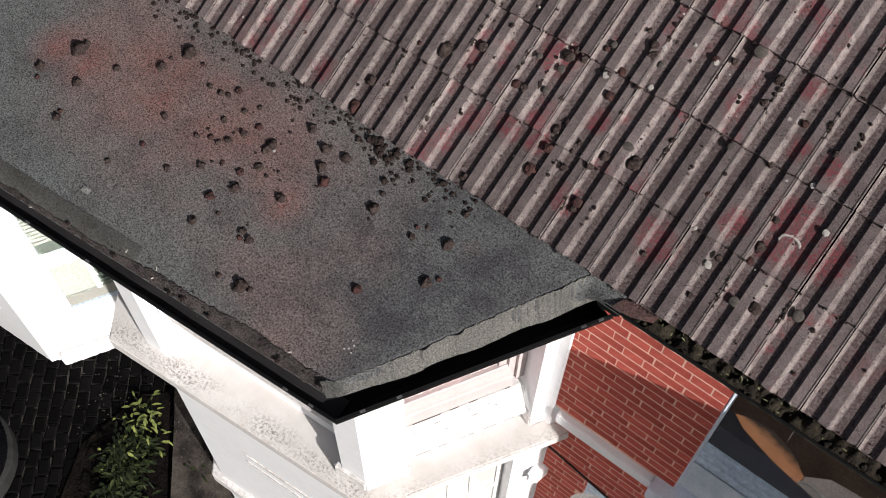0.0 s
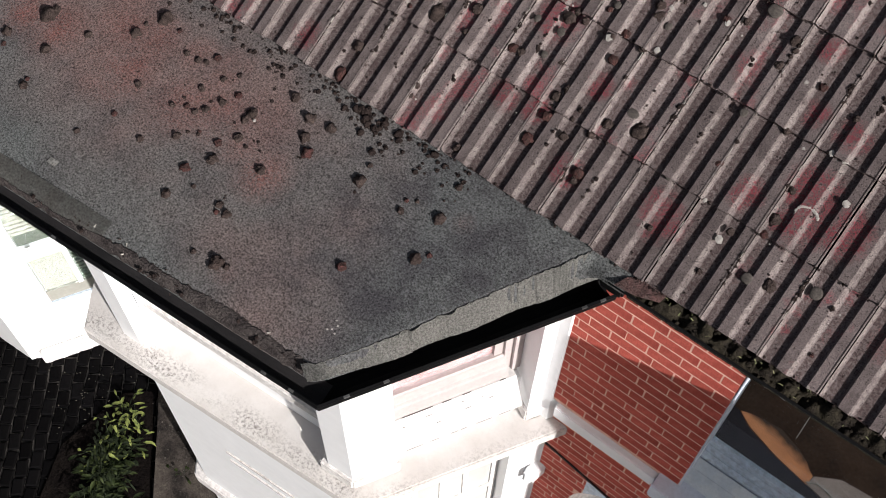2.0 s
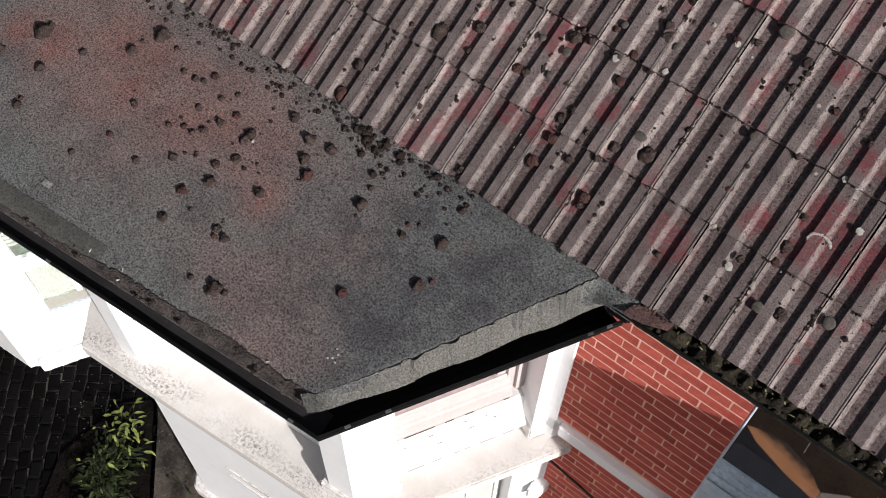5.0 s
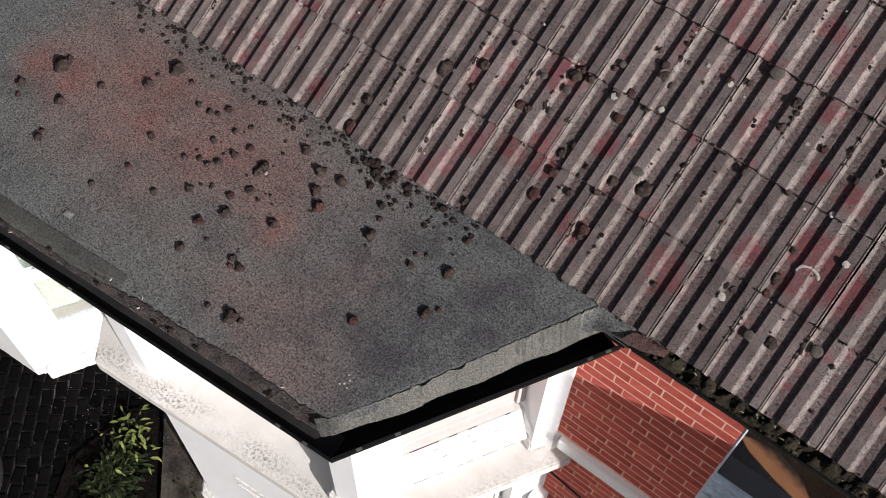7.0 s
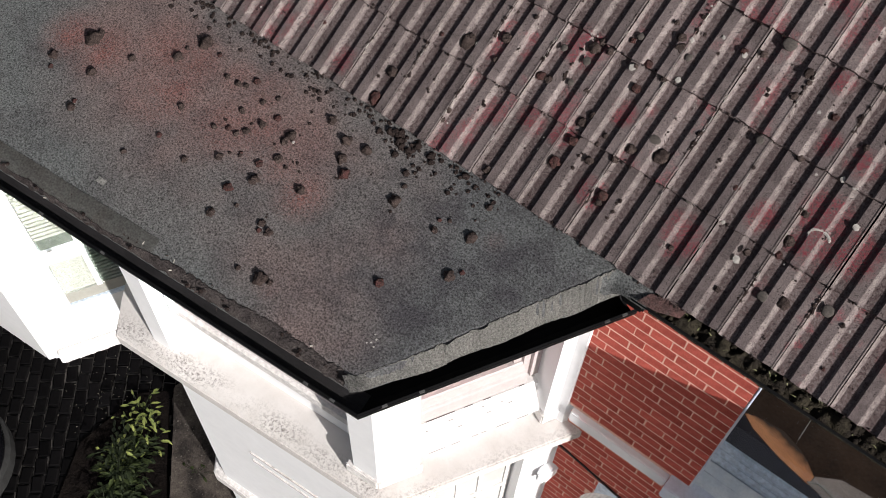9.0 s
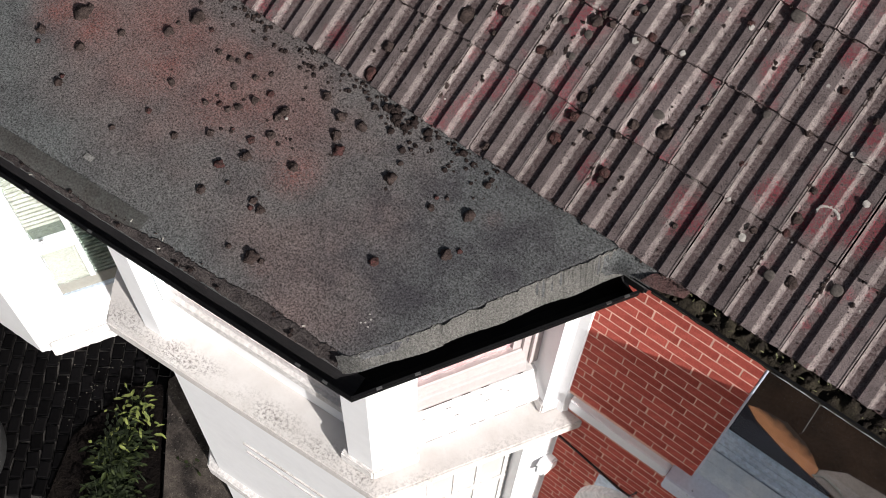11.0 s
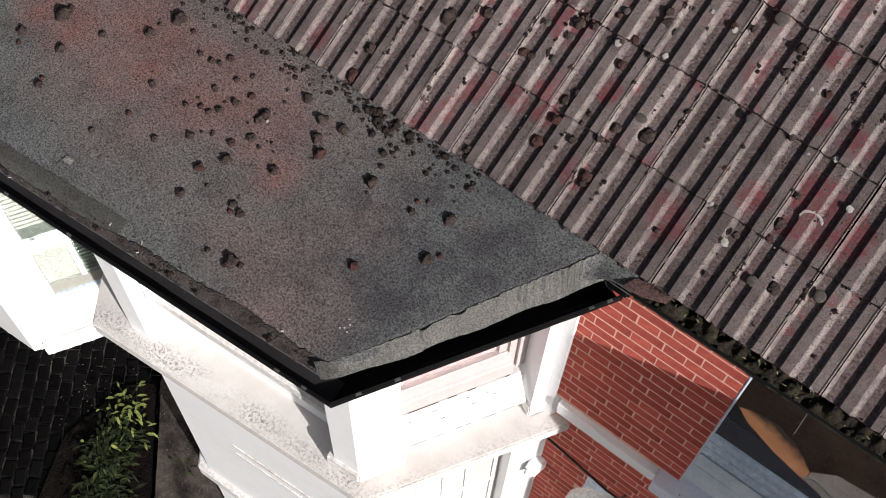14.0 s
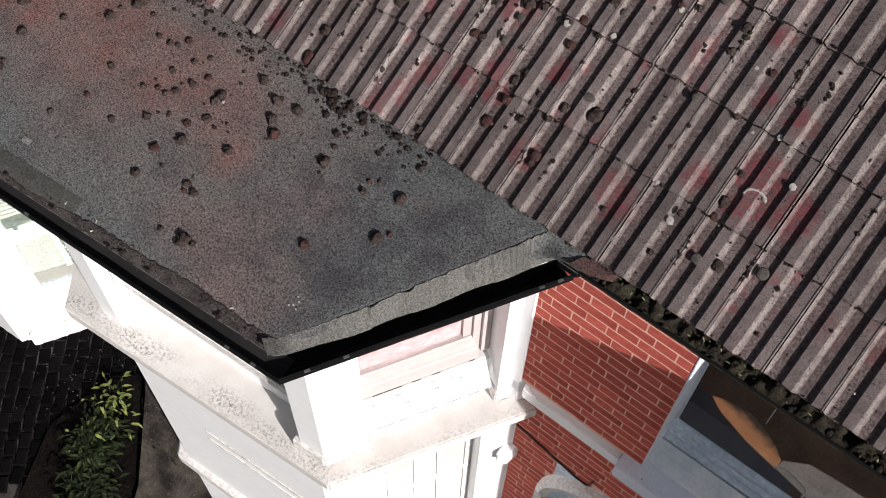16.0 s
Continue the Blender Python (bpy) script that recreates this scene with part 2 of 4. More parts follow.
M_WHITE = surface("white_paint", (0.86, 0.86, 0.87), (0.83, 0.83, 0.84), 2.5, 14, 0.55, 0.03, 0.001, grit=0.03)
M_WHITEOLD = surface("weathered_white_paint", (0.70, 0.675, 0.66), (0.62, 0.59, 0.57), 4, 45, 0.7, 0.2, 0.003, (0.3, 0.27, 0.26), 0.7)
M_STONE = ledge_material()
M_GREYSTONE = surface("grey_painted_stone", (0.72, 0.76, 0.84), (0.66, 0.70, 0.79), 3, 70, 0.8, 0.1, 0.002, (0.16, 0.16, 0.17), 0.66, grit=0.08)
M_BRICK = surface("red_brick", (0.55, 0.128, 0.098), (0.37, 0.076, 0.060), 9, 110, 0.85, 0.4, 0.003, (0.16, 0.04, 0.034), 0.64, per_object=0.15)
M_MORTAR = surface("pale_mortar", (0.82, 0.55, 0.45), (0.66, 0.42, 0.34), 12, 160, 0.95, 0.5, 0.003)
M_PINK = surface("pink_blind", (0.46, 0.28, 0.285), (0.40, 0.235, 0.24), 5, 30, 0.8, 0.1, 0.003)
M_FRAME = surface("painted_window_frame", (0.70, 0.655, 0.65), (0.62, 0.575, 0.57), 5, 50, 0.5, 0.2, 0.002, (0.36, 0.32, 0.3), 0.7)
# sash rail and stiles in a duller pink-beige than the white parts
M_SASH = surface("pinkish_sash", (0.47, 0.415, 0.405), (0.43, 0.37, 0.365), 6, 50, 0.6, 0.1, 0.002, (0.3, 0.22, 0.21), 0.73, grit=0.06)
M_CRACK = surface("bare_crack", (0.16, 0.13, 0.12), (0.09, 0.075, 0.07), 40, 120, 0.9, 0.2, 0.001)
M_SILL = surface("flaking_sill_paint", (0.66, 0.645, 0.64), (0.60, 0.58, 0.57), 5, 60, 0.7, 0.15, 0.002, (0.22, 0.19, 0.18), 0.73, grit=0.06)
M_FLAKE = surface("flaking_white_sill", (0.80, 0.82, 0.83), (0.60, 0.66, 0.72), 7, 60, 0.6, 0.2, 0.002, (0.30, 0.27, 0.22), 0.72, grit=0.08)
M_FRAMEGREY = surface("blue_grey_frame", (0.68, 0.76, 0.85), (0.55, 0.63, 0.73), 4, 40, 0.5, 0.2, 0.002, (0.3, 0.3, 0.3), 0.7)
M_PALEGLASS = surface("pale_pane", (0.66, 0.66, 0.64), (0.52, 0.53, 0.51), 5, 20, 0.2, 0.05, 0.001, grit=0.1)
M_FLOORWOOD = surface("brown_floor", (0.062, 0.036, 0.024), (0.036, 0.022, 0.016), 5, 60, 0.85, 0.2, 0.003, (0.5, 0.42, 0.34), 0.70)
M_BEIGE = surface("beige_sun_patch", (0.42, 0.34, 0.30), (0.32, 0.26, 0.23), 6, 90, 0.9, 0.2, 0.002, (0.2, 0.15, 0.13), 0.68)


def sun_patch_material():
    """Sunlight painted on the floor: orange, fading to the floor's brown along one edge."""
    m, nt, p = nodes_of("orange_sun_patch", 0.9)
    tc, dot, floor_grain = nt.nodes.new("ShaderNodeTexCoord"), nt.nodes.new("ShaderNodeVectorMath"), noise_of(nt, 120, 4.0)
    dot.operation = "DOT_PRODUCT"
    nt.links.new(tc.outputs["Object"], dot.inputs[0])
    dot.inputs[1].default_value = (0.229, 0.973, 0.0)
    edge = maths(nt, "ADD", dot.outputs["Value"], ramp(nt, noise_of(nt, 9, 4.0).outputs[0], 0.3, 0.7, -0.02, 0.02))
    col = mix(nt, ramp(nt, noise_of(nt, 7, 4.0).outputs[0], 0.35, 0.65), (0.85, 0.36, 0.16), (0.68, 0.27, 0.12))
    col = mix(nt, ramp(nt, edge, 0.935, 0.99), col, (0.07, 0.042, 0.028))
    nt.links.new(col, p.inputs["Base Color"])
    bumped(nt, p, floor_grain.outputs[0], 0.4, 0.003)
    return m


M_SUNPATCH = sun_patch_material()
M_PLASTER = surface("grey_plaster", (0.55, 0.54, 0.55), (0.48, 0.47, 0.48), 2, 30, 0.9, 0.1, 0.002)
M_GREYWEDGE = surface("grey_wedge", (0.040, 0.036, 0.044), (0.030, 0.027, 0.033), 4, 90, 0.9, 0.3, 0.003)
M_SLAT = surface("grey_green_slats", (0.30, 0.33, 0.28), (0.24, 0.27, 0.23), 3, 40, 0.7, 0.1, 0.002)
M_RAILGREY = surface("greyish_rail_paint", (0.33, 0.325, 0.29), (0.29, 0.285, 0.255), 5, 40, 0.8, 0.05, 0.001, grit=0.1)
M_GAPSHADE = surface("gap_shade_green", (0.11, 0.12, 0.10), (0.08, 0.09, 0.075), 6, 40, 0.8, 0.1, 0.002)
M_BLIND = surface("cream_blind", (0.32, 0.32, 0.275), (0.31, 0.31, 0.265), 3, 40, 0.7, 0.1, 0.002)
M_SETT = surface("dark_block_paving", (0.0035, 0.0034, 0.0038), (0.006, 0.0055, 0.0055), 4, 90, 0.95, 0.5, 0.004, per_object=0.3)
M_JOINT = surface("sandy_joint", (0.085, 0.078, 0.072), (0.012, 0.011, 0.012), 4, 60, 0.95, 0.4, 0.004)
for m in (M_SETT, M_JOINT):
    m.node_tree.nodes["Principled BSDF"].inputs["Specular IOR Level"].default_value = 0.08
M_CONCRETE = surface("stained_concrete", (0.085, 0.072, 0.062), (0.022, 0.019, 0.018), 6, 110, 0.9, 0.6, 0.005, (0.15, 0.135, 0.12), 0.62, grit=0.5)
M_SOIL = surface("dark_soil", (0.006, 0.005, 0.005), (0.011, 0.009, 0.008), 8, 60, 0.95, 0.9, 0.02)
# leaf copies carry the light: yellow-green for sunlit plants, dark for shaded ones
M_LEAF = surface("yellow_green_leaf", (0.22, 0.24, 0.07), (0.08, 0.11, 0.035), 12, 60, 0.55, 0.2, 0.002)
M_LEAFSHADE = surface("shaded_leaf", (0.009, 0.013, 0.006), (0.022, 0.03, 0.013), 12, 60, 0.6, 0.2, 0.002)
M_SILT = surface("gutter_silt", (0.014, 0.012, 0.013), (0.008, 0.007, 0.008), 9, 90, 0.7, 0.5, 0.004, grit=0.3)
M_DIRT = surface("brown_edge_dirt", (0.070, 0.060, 0.057), (0.032, 0.027, 0.027), 22, 150, 0.95, 1.0, 0.006, (0.17, 0.15, 0.14), 0.69, grit=0.6)
M_DISC = surface("grey_lichen_disc", (0.085, 0.074, 0.068), (0.062, 0.055, 0.05), 30, 220, 0.95, 0.6, 0.002, grit=0.4)
M_LEAFWEED = surface("dry_olive_weed", (0.17, 0.16, 0.08), (0.09, 0.10, 0.04), 30, 60, 0.7, 0.2, 0.002)
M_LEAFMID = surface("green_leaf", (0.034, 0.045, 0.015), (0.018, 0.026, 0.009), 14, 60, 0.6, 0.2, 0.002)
M_SETT.node_tree.nodes["Principled BSDF"].inputs["Specular IOR Level"].default_value = 0.0
for leafy in (M_LEAF, M_LEAFMID, M_LEAFSHADE):
    leafy.node_tree.nodes["Principled BSDF"].inputs["Specular IOR Level"].default_value = 0.12
M_SOIL.node_tree.nodes["Principled BSDF"].inputs["Specular IOR Level"].default_value = 0.0
M_CAR = surface("black_car_paint", (0.004, 0.004, 0.005), (0.005, 0.005, 0.006), 3, 30, 0.22, 0.02, 0.001)
M_CAR.node_tree.nodes["Principled BSDF"].inputs["Specular IOR Level"].default_value = 0.12
M_RUBBER = surface("rubber", (0.02, 0.02, 0.02), (0.03, 0.03, 0.03), 8, 60, 0.9, 0.2, 0.002)
M_CABLE = surface("cable_sheath", (0.05, 0.03, 0.028), (0.03, 0.02, 0.02), 20, 80, 0.6, 0.1, 0.001)
M_LITTER = surface("dusty_litter", (0.24, 0.22, 0.19), (0.12, 0.11, 0.095), 20, 80, 0.9, 0.2, 0.002)
M_TWIG = surface("bleached_debris", (0.5, 0.47, 0.42), (0.35, 0.32, 0.28), 20, 80, 0.9, 0.2, 0.002)


# ---- builders ----
def thing(name, label, category, at=(0, 0, 0), group="", kind=""):
    ob = new(name)
    ob.location = (at[0], at[1], at[2] + B)
    return tagged(ob, label, category, group, kind)


def link_under(ob, parent):
    ob.parent = parent
    base = parent.matrix_basis.copy()
    up = parent.parent
    while up:
        base = up.matrix_basis @ parent.matrix_parent_inverse @ base
        parent, up = up, up.parent
    ob.matrix_parent_inverse = base.inverted()


def mesh_of(bm, name, material, smooth=False):
    me = bpy.data.meshes.new(name)
    bmesh.ops.recalc_face_normals(bm, faces=bm.faces)
    bm.to_mesh(me)
    bm.free()
    me.materials.append(material)
    if smooth:
        for f in me.polygons:
            f.use_smooth = True
    return me


def part(name, bm, material, parent=None, label="", smooth=False):
    """One mesh object; its mesh is given with z from the string course."""
    bmesh.ops.translate(bm, verts=bm.verts, vec=(0, 0, B))
    ob = new(name, mesh_of(bm, name, material, smooth))
    if parent:
        link_under(ob, parent)
    if label:
        ob["label"] = label
    return ob


def solid(name, bm, material, label, category, group="", kind=""):
    return tagged(part(name, bm, material), label, category, group, kind)


def prism(points, z0, z1, bevel=0.0):
    """An upright solid on a plan outline."""
    bm = bmesh.new()
    lo = [bm.verts.new((x, y, z0)) for x, y in points]
    hi = [bm.verts.new((x, y, z1)) for x, y in points]
    n = len(points)
    bm.faces.new(lo[::-1]), bm.faces.new(hi)
    for i in range(n):
        bm.faces.new((lo[i], lo[(i + 1) % n], hi[(i + 1) % n], hi[i]))
    if bevel:
        bmesh.ops.bevel(bm, geom=bm.edges[:], offset=bevel, segments=2, affect="EDGES", clamp_overlap=True)
    return bm


def box(x0, x1, y0, y1, z0, z1, bevel=0.0):
    return prism([(x0, y0), (x1, y0), (x1, y1), (x0, y1)], z0, z1, bevel)


def sweep(path, profile, closed=False, cap=True):
    """A solid along a level plan path; the profile is (offset to the left of the path, z), mitred at the bends."""
    bm = bmesh.new()
    rings = []
    n = len(path)
    for i, (x, y) in enumerate(path):
        d0 = Vector(path[i]) - Vector(path[i - 1]) if i else None
        d1 = Vector(path[i + 1]) - Vector(path[i]) if i < n - 1 else None
        a, b = (d0 or d1).normalized(), (d1 or d0).normalized()
        na, nb = Vector((-a.y, a.x)), Vector((-b.y, b.x))
        m = (na + nb) / max(0.3, 1 + na.dot(nb))
        rings.append([bm.verts.new((x + m.x * o, y + m.y * o, z)) for o, z in profile])
    k = len(profile)
    for r0, r1 in zip(rings, rings[1:]):
        for j in range(k if closed else k - 1):
            bm.faces.new((r0[j], r0[(j + 1) % k], r1[(j + 1) % k], r1[j]))
    if closed and cap:
        bm.faces.new(rings[0]), bm.faces.new(rings[-1][::-1])
    return bm


def tube(points, radius, sides=6):
    bm = bmesh.new()
    rings = []
    for i, pnt in enumerate(points):
        q = Vector(points[min(i + 1, len(points) - 1)]) - Vector(points[max(i - 1, 0)])
        u = q.normalized().orthogonal().normalized()
        v = q.normalized().cross(u)
        rings.append([bm.verts.new(Vector(pnt) + radius * (math.cos(2 * math.pi * j / sides) * u + math.sin(2 * math.pi * j / sides) * v)) for j in range(sides)])
    for r0, r1 in zip(rings, rings[1:]):
        for j in range(sides):
            bm.faces.new((r0[j], r0[(j + 1) % sides], r1[(j + 1) % sides], r1[j]))
    bm.faces.new(rings[0]), bm.faces.new(rings[-1][::-1])
    return bm


# ---- plan of the bay ----
CX, CY = 0.485, 0.874      # along the canted side, towards the house
FX, FY = 0.9963, 0.0854    # along the front, to the right


def cant(s, d):
    """A plan point s along the canted gutter lip and d inside it."""
    return (-0.959 + s * CX - d * CY, -0.92 + s * CY + d * CX)


def front(x, d):
    """A plan point at about x along the front gutter lip and d inside it."""
    return (x - d * FY, -0.996 + FY / FX * (x + 1.087) + d * FX)


def corner(d, e=None):
    """Where the front, d inside its lip, meets the canted side, e inside its own."""
    e = d if e is None else e
    (px, py), (qx, qy) = cant(0, e), front(-1.087, d)
    det = CX * -FY + CY * FX
    s = ((qx - px) * -FY + (qy - py) * FX) / det
    return (px + s * CX, py + s * CY)


def left_cant(s, d, start=-2.70):
    x, y = front(start, 0)
    return (x - s * CX + d * CY, y + s * CY + d * CX)


def left_corner(d, start=-2.70):
    """Where the front meets the other canted side."""
    (px, py), (qx, qy) = left_cant(0, d, start), front(-1.087, d)
    det = -CX * -FY + CY * FX
    s = ((qx - px) * -FY + (qy - py) * FX) / det
    return (px - s * CX, py + s * CY)


def felt_z(y):
    return 1.387 + 0.139 * y


def felt_surface(x, y):
    """The felt with its shallow waves."""
    return felt_z(y) + 0.006 * noise.noise((x * 2.3, y * 2.3, 0)) + 0.003 * noise.noise((x * 7, y * 7, 3))


def tile_z(y):
    return 1.430 + 0.605 * y


# ---- ground ----
bm = bmesh.new()
bmesh.ops.create_grid(bm, x_segments=1, y_segments=1, size=400)
bmesh.ops.translate(bm, verts=bm.verts, vec=(0, 0, -2.957))
solid("ground", bm, M_JOINT, "dark block-paved drive with sandy joints", "ground", kind="structure")


# ---- house walls ----
def wall_of(name, bm, material, label):
    return solid(name, bm, material, label, "wall", kind="structure")


wall_pier = wall_of("wall_pier", box(-0.66, 0.006, 0.0011, 0.30, -0.05, 1.36), M_MORTAR, "red brick wall with pale mortar beside the bay")
wall_lower = wall_of("wall_lower", box(-0.9, 2.2, 0.0212, 0.30, -2.96, -0.14), M_MORTAR, "red brick wall below the string course")
wall_of("wall_back", box(-6.0, 6.0, 6.0, 6.2, -2.96, 5.0), M_PLASTER, "plain wall closing the house behind")
wall_of("wall_behind_bay", box(-3.3, -0.66, 0.05, 0.30, -2.96, 1.36), M_PLASTER, "plain plastered wall inside the bay")
wall_of("wall_side", box(2.1, 2.3, 0.30, 6.0, -2.96, 1.4), M_PLASTER, "plain wall closing the house at its side")
wall_of("wall_left", box(-3.5, -3.3, 0.3, 6.0, -2.96, 1.4), M_PLASTER, "plain wall closing the house at its side")
# unseen block sized to shade the brick wall, white to bounce light
wall_of("shade_block", box(1.84, 2.6, -0.742, 0.30, -2.96, 1.752), M_WHITE, "unseen white block whose shade falls over the brick wall")

# string course and window slab
string_course = solid("string_course", box(-0.605, -0.085, -0.030, 0.03, -0.145, -0.052, 0.006), M_WHITE, "white painted string course along the brick wall", "string course", kind="structure")
slab = solid("window_slab", box(-0.082, 1.84, -0.072, 0.20, -0.15, -0.03, 0.006), M_GREYSTONE, "pale grey stone slab under the window, flecked with dirt", "window slab", kind="structure")

# ---- window beside the brick pier ----
win = thing("window_1", "grey-white painted timber window above a stone slab", "window", (0.9, 0.2, 0), kind="structure")
part("window_sill", sweep([(0.016, 0.0), (1.79, 0.0)], [(0.030, -0.035), (0.030, 0.020), (0.036, 0.030), (0.062, 0.066), (0.066, 0.066), (0.100, 0.112), (0.100, -0.035)], True), M_FLAKE, win, "flaking white sill")
part("window_frame", sweep([(0.016, 0.0), (1.79, 0.0)], [(0.107, -0.03), (0.107, 0.112), (0.110, 0.134), (0.122, 0.146), (0.126, 0.142), (0.128, 0.165), (0.140, 0.178), (0.143, 0.172), (0.145, 0.212), (0.17, 0.216), (0.17, -0.03)], True), M_FRAMEGREY, win)
part("jamb", box(0.007, 0.016, -0.001, 0.30, -0.028, 1.36, 0.003), M_GREYSTONE, win, "pale grey painted reveal edge")
part("jamb", box(1.79, 1.838, 0.17, 0.33, -0.028, 1.36, 0.004), M_GREYSTONE, win)
part("window_head", box(0.017, 1.79, -0.05, 0.145, 1.165, 1.25, 0.004), M_LIP, win, "pale grey window head under the eaves")
pane = part("pane", box(0.0165, 1.79, 0.156, 0.160, 0.217, 1.165), M_GLASS, win)
pane.visible_shadow = False
wall_of("floor", box(-0.6, 2.1, 0.30, 6.0, -1.05, -0.95), M_FLOORWOOD, "brown floor boards of the room behind the window")
FLOOR = -0.948
solid("grey_wedge", prism([(-0.05, 0.50), (0.60, 0.50), (0.62, 0.772), (0.51, 0.790), (0.322, 0.825), (0.123, 0.884), (0.039, 0.936), (-0.05, 0.95)], -0.95, FLOOR + 0.006), M_GREYWEDGE, "dull grey wedge-shaped sheet on the brown floor", "mat")
# thin orange sheet: the sun patch on the floor, put into its colour
solid("floor_sun_patch", prism([(0.043, 0.94), (0.123, 0.89), (0.322, 0.831), (0.51, 0.796), (0.515, 0.855), (0.49, 0.872), (0.45, 0.907), (0.39, 0.942), (0.265, 0.982), (0.15, 0.972), (0.09, 0.958)], -0.95, FLOOR + 0.003), M_SUNPATCH, "orange sheet that stands for a sunlit patch on the floor", "carpet")
# beige sheet carries on the painted sun patch to the right
solid("sun_patch_end", prism([(0.514, 0.797), (0.62, 0.778), (0.95, 0.72), (0.95, 0.95), (0.815, 0.945), (0.641, 0.93), (0.519, 0.858)], -0.95, FLOOR + 0.004), M_BEIGE, "grey-beige sheet for the far end of the sunlit floor patch", "board")
solid("floor_cable", tube([(0.50, 0.80, -0.935), (0.55, 0.825, -0.93), (0.61, 0.82, -0.93), (0.67, 0.80, -0.93), (0.70, 0.78, -0.935), (0.69, 0.74, -0.935)], 0.006), M_TWIG, "thin pale cable looped on the floor", "cable")
wall_of("floor_joint", box(0.347, 0.351, 0.99, 2.2, -0.95, -0.9485), M_TWIG, "pale joint between the floor sheets")
wall_of("ceiling", box(-3.3, 2.1, 0.30, 6.0, 1.42, 1.5), M_PLASTER, "plain ceiling of the room")

# ---- bay: upper storey ----
bay = thing("bay_window", "white painted two-storey canted bay window under a felt roof", "bay window", (-1.8, -0.6, -2.95), kind="structure")
LEDGE = -0.28
outer = [(-3.05, -0.46), (-2.749, -0.872), (-2.636, -1.02), corner(0.125, 0.10), cant(1.05, 0.085)]
back = [(-0.66, 0.04), (-3.25, 0.04)]
part("ledge", prism(outer + back, LEDGE - 0.09, LEDGE, 0.008), M_STONE, bay, "white ledge stained grey with lichen")
part("ledge_moulding", prism([(-2.98, -0.46), (-2.70, -0.84), (-2.60, -0.975), corner(0.165, 0.14), cant(1.02, 0.125)] + back, LEDGE - 0.15, LEDGE - 0.09, 0.006), M_WHITEOLD, bay)
# wall under the windows and the frames above it
plan_wall = [left_cant(0.8, 0.335, -2.56), left_corner(0.335, -2.56), corner(0.335, 0.30), cant(0.92, 0.30)] + back
part("window_wall", prism(plan_wall, LEDGE, -0.02), M_WHITE, bay)
sill_plan = [left_cant(0.8, 0.29, -2.56), left_corner(0.29, -2.56), corner(0.29, 0.34), cant(0.90, 0.34)] + back
part("window_sill", prism(sill_plan, -0.02, 0.05, 0.008), M_WHITEOLD, bay, "flaking white timber sill")
part("window_sill", prism([left_cant(0.8, 0.31, -2.56), left_corner(0.31, -2.56), corner(0.31, 0.345), cant(0.90, 0.345)] + back, 0.05, 0.12, 0.006), M_FRAME, bay)
part("window_head", prism(plan_wall, 0.92, 1.16), M_WHITE, bay)


def strip(p, q, z0, z1, thick):
    """An upright board from plan point p to q, thick to its left."""
    d = (Vector(q) - Vector(p)).normalized()
    n = Vector((-d.y, d.x)) * thick
    return prism([p, q, (q[0] + n.x, q[1] + n.y), (p[0] + n.x, p[1] + n.y)], z0, z1)


# panes and blinds
for p, q in ((cant(0.20, 0.36), cant(0.76, 0.36)), (front(-2.4, 0.36), front(-1.2, 0.36)), (left_cant(0.7, 0.36, -2.56), left_cant(0.1, 0.36, -2.56))):
    g = part("pane", strip(p, q, 0.10, 0.92, 0.004), M_GLASS, bay)
    g.visible_shadow = False
for p, q, m, label in ((cant(0.20, 0.372), cant(0.78, 0.372), M_PINK, "faded pink blind behind the pane"), (front(-2.4, 0.39), front(-1.2, 0.39), M_WHITE, "white blind behind the pane")):
    part("blind", strip(p, q, 0.10, 0.92, 0.006), m, bay, label)
# rails and stiles
part("window_sill", sweep([cant(0.22, 0), cant(0.835, 0)], [(0.36, -0.04), (0.36, 0.052), (0.288, 0.05), (0.284, 0.046), (0.212, -0.068), (0.206, -0.074), (0.202, -0.078), (0.202, -0.106), (0.214, -0.11), (0.214, -0.12), (0.30, -0.12)], True), M_SILL, bay, "flaking white sloping sill")
part("bottom_rail", sweep([cant(0.22, 0), cant(0.80, 0)], [(0.37, 0.053), (0.37, 0.186), (0.344, 0.188), (0.338, 0.180), (0.336, 0.165), (0.324, 0.128), (0.314, 0.122), (0.308, 0.112), (0.300, 0.070), (0.294, 0.053)], True), M_SASH, bay)
def flake(s0, ln, d, z, wide):
    """A short dark crack in the paint along the canted window."""
    return strip(cant(s0, d), cant(s0 + ln, d), z, z + wide, 0.004)


rc = random.Random(8)
for n in range(6):
    part("paint_crack", flake(rc.uniform(0.26, 0.76), rc.uniform(0.015, 0.07), 0.2885, 0.049, 0.0018), M_CRACK, bay)
for n in range(7):
    u = rc.uniform(0.15, 0.85)
    part("paint_crack", flake(rc.uniform(0.28, 0.74), rc.uniform(0.008, 0.03), 0.284 - 0.072 * u, 0.047 - 0.114 * u, 0.0022), M_CRACK, bay)
for n in range(6):
    part("paint_crack", flake(rc.uniform(0.25, 0.75), rc.uniform(0.02, 0.08), 0.2005, -0.104, 0.002), M_CRACK, bay)
part("stile", prism([cant(0.826, 0.318), cant(0.866, 0.318), cant(0.866, 0.40), cant(0.748, 0.40), cant(0.748, 0.352), cant(0.79, 0.352), cant(0.79, 0.336), cant(0.826, 0.336)], 0.053, 0.95), M_SASH, bay)
part("stile", prism([cant(0.19, 0.318), cant(0.245, 0.318), cant(0.245, 0.352), cant(0.262, 0.352), cant(0.262, 0.40), cant(0.19, 0.40)], 0.053, 0.95), M_SASH, bay)
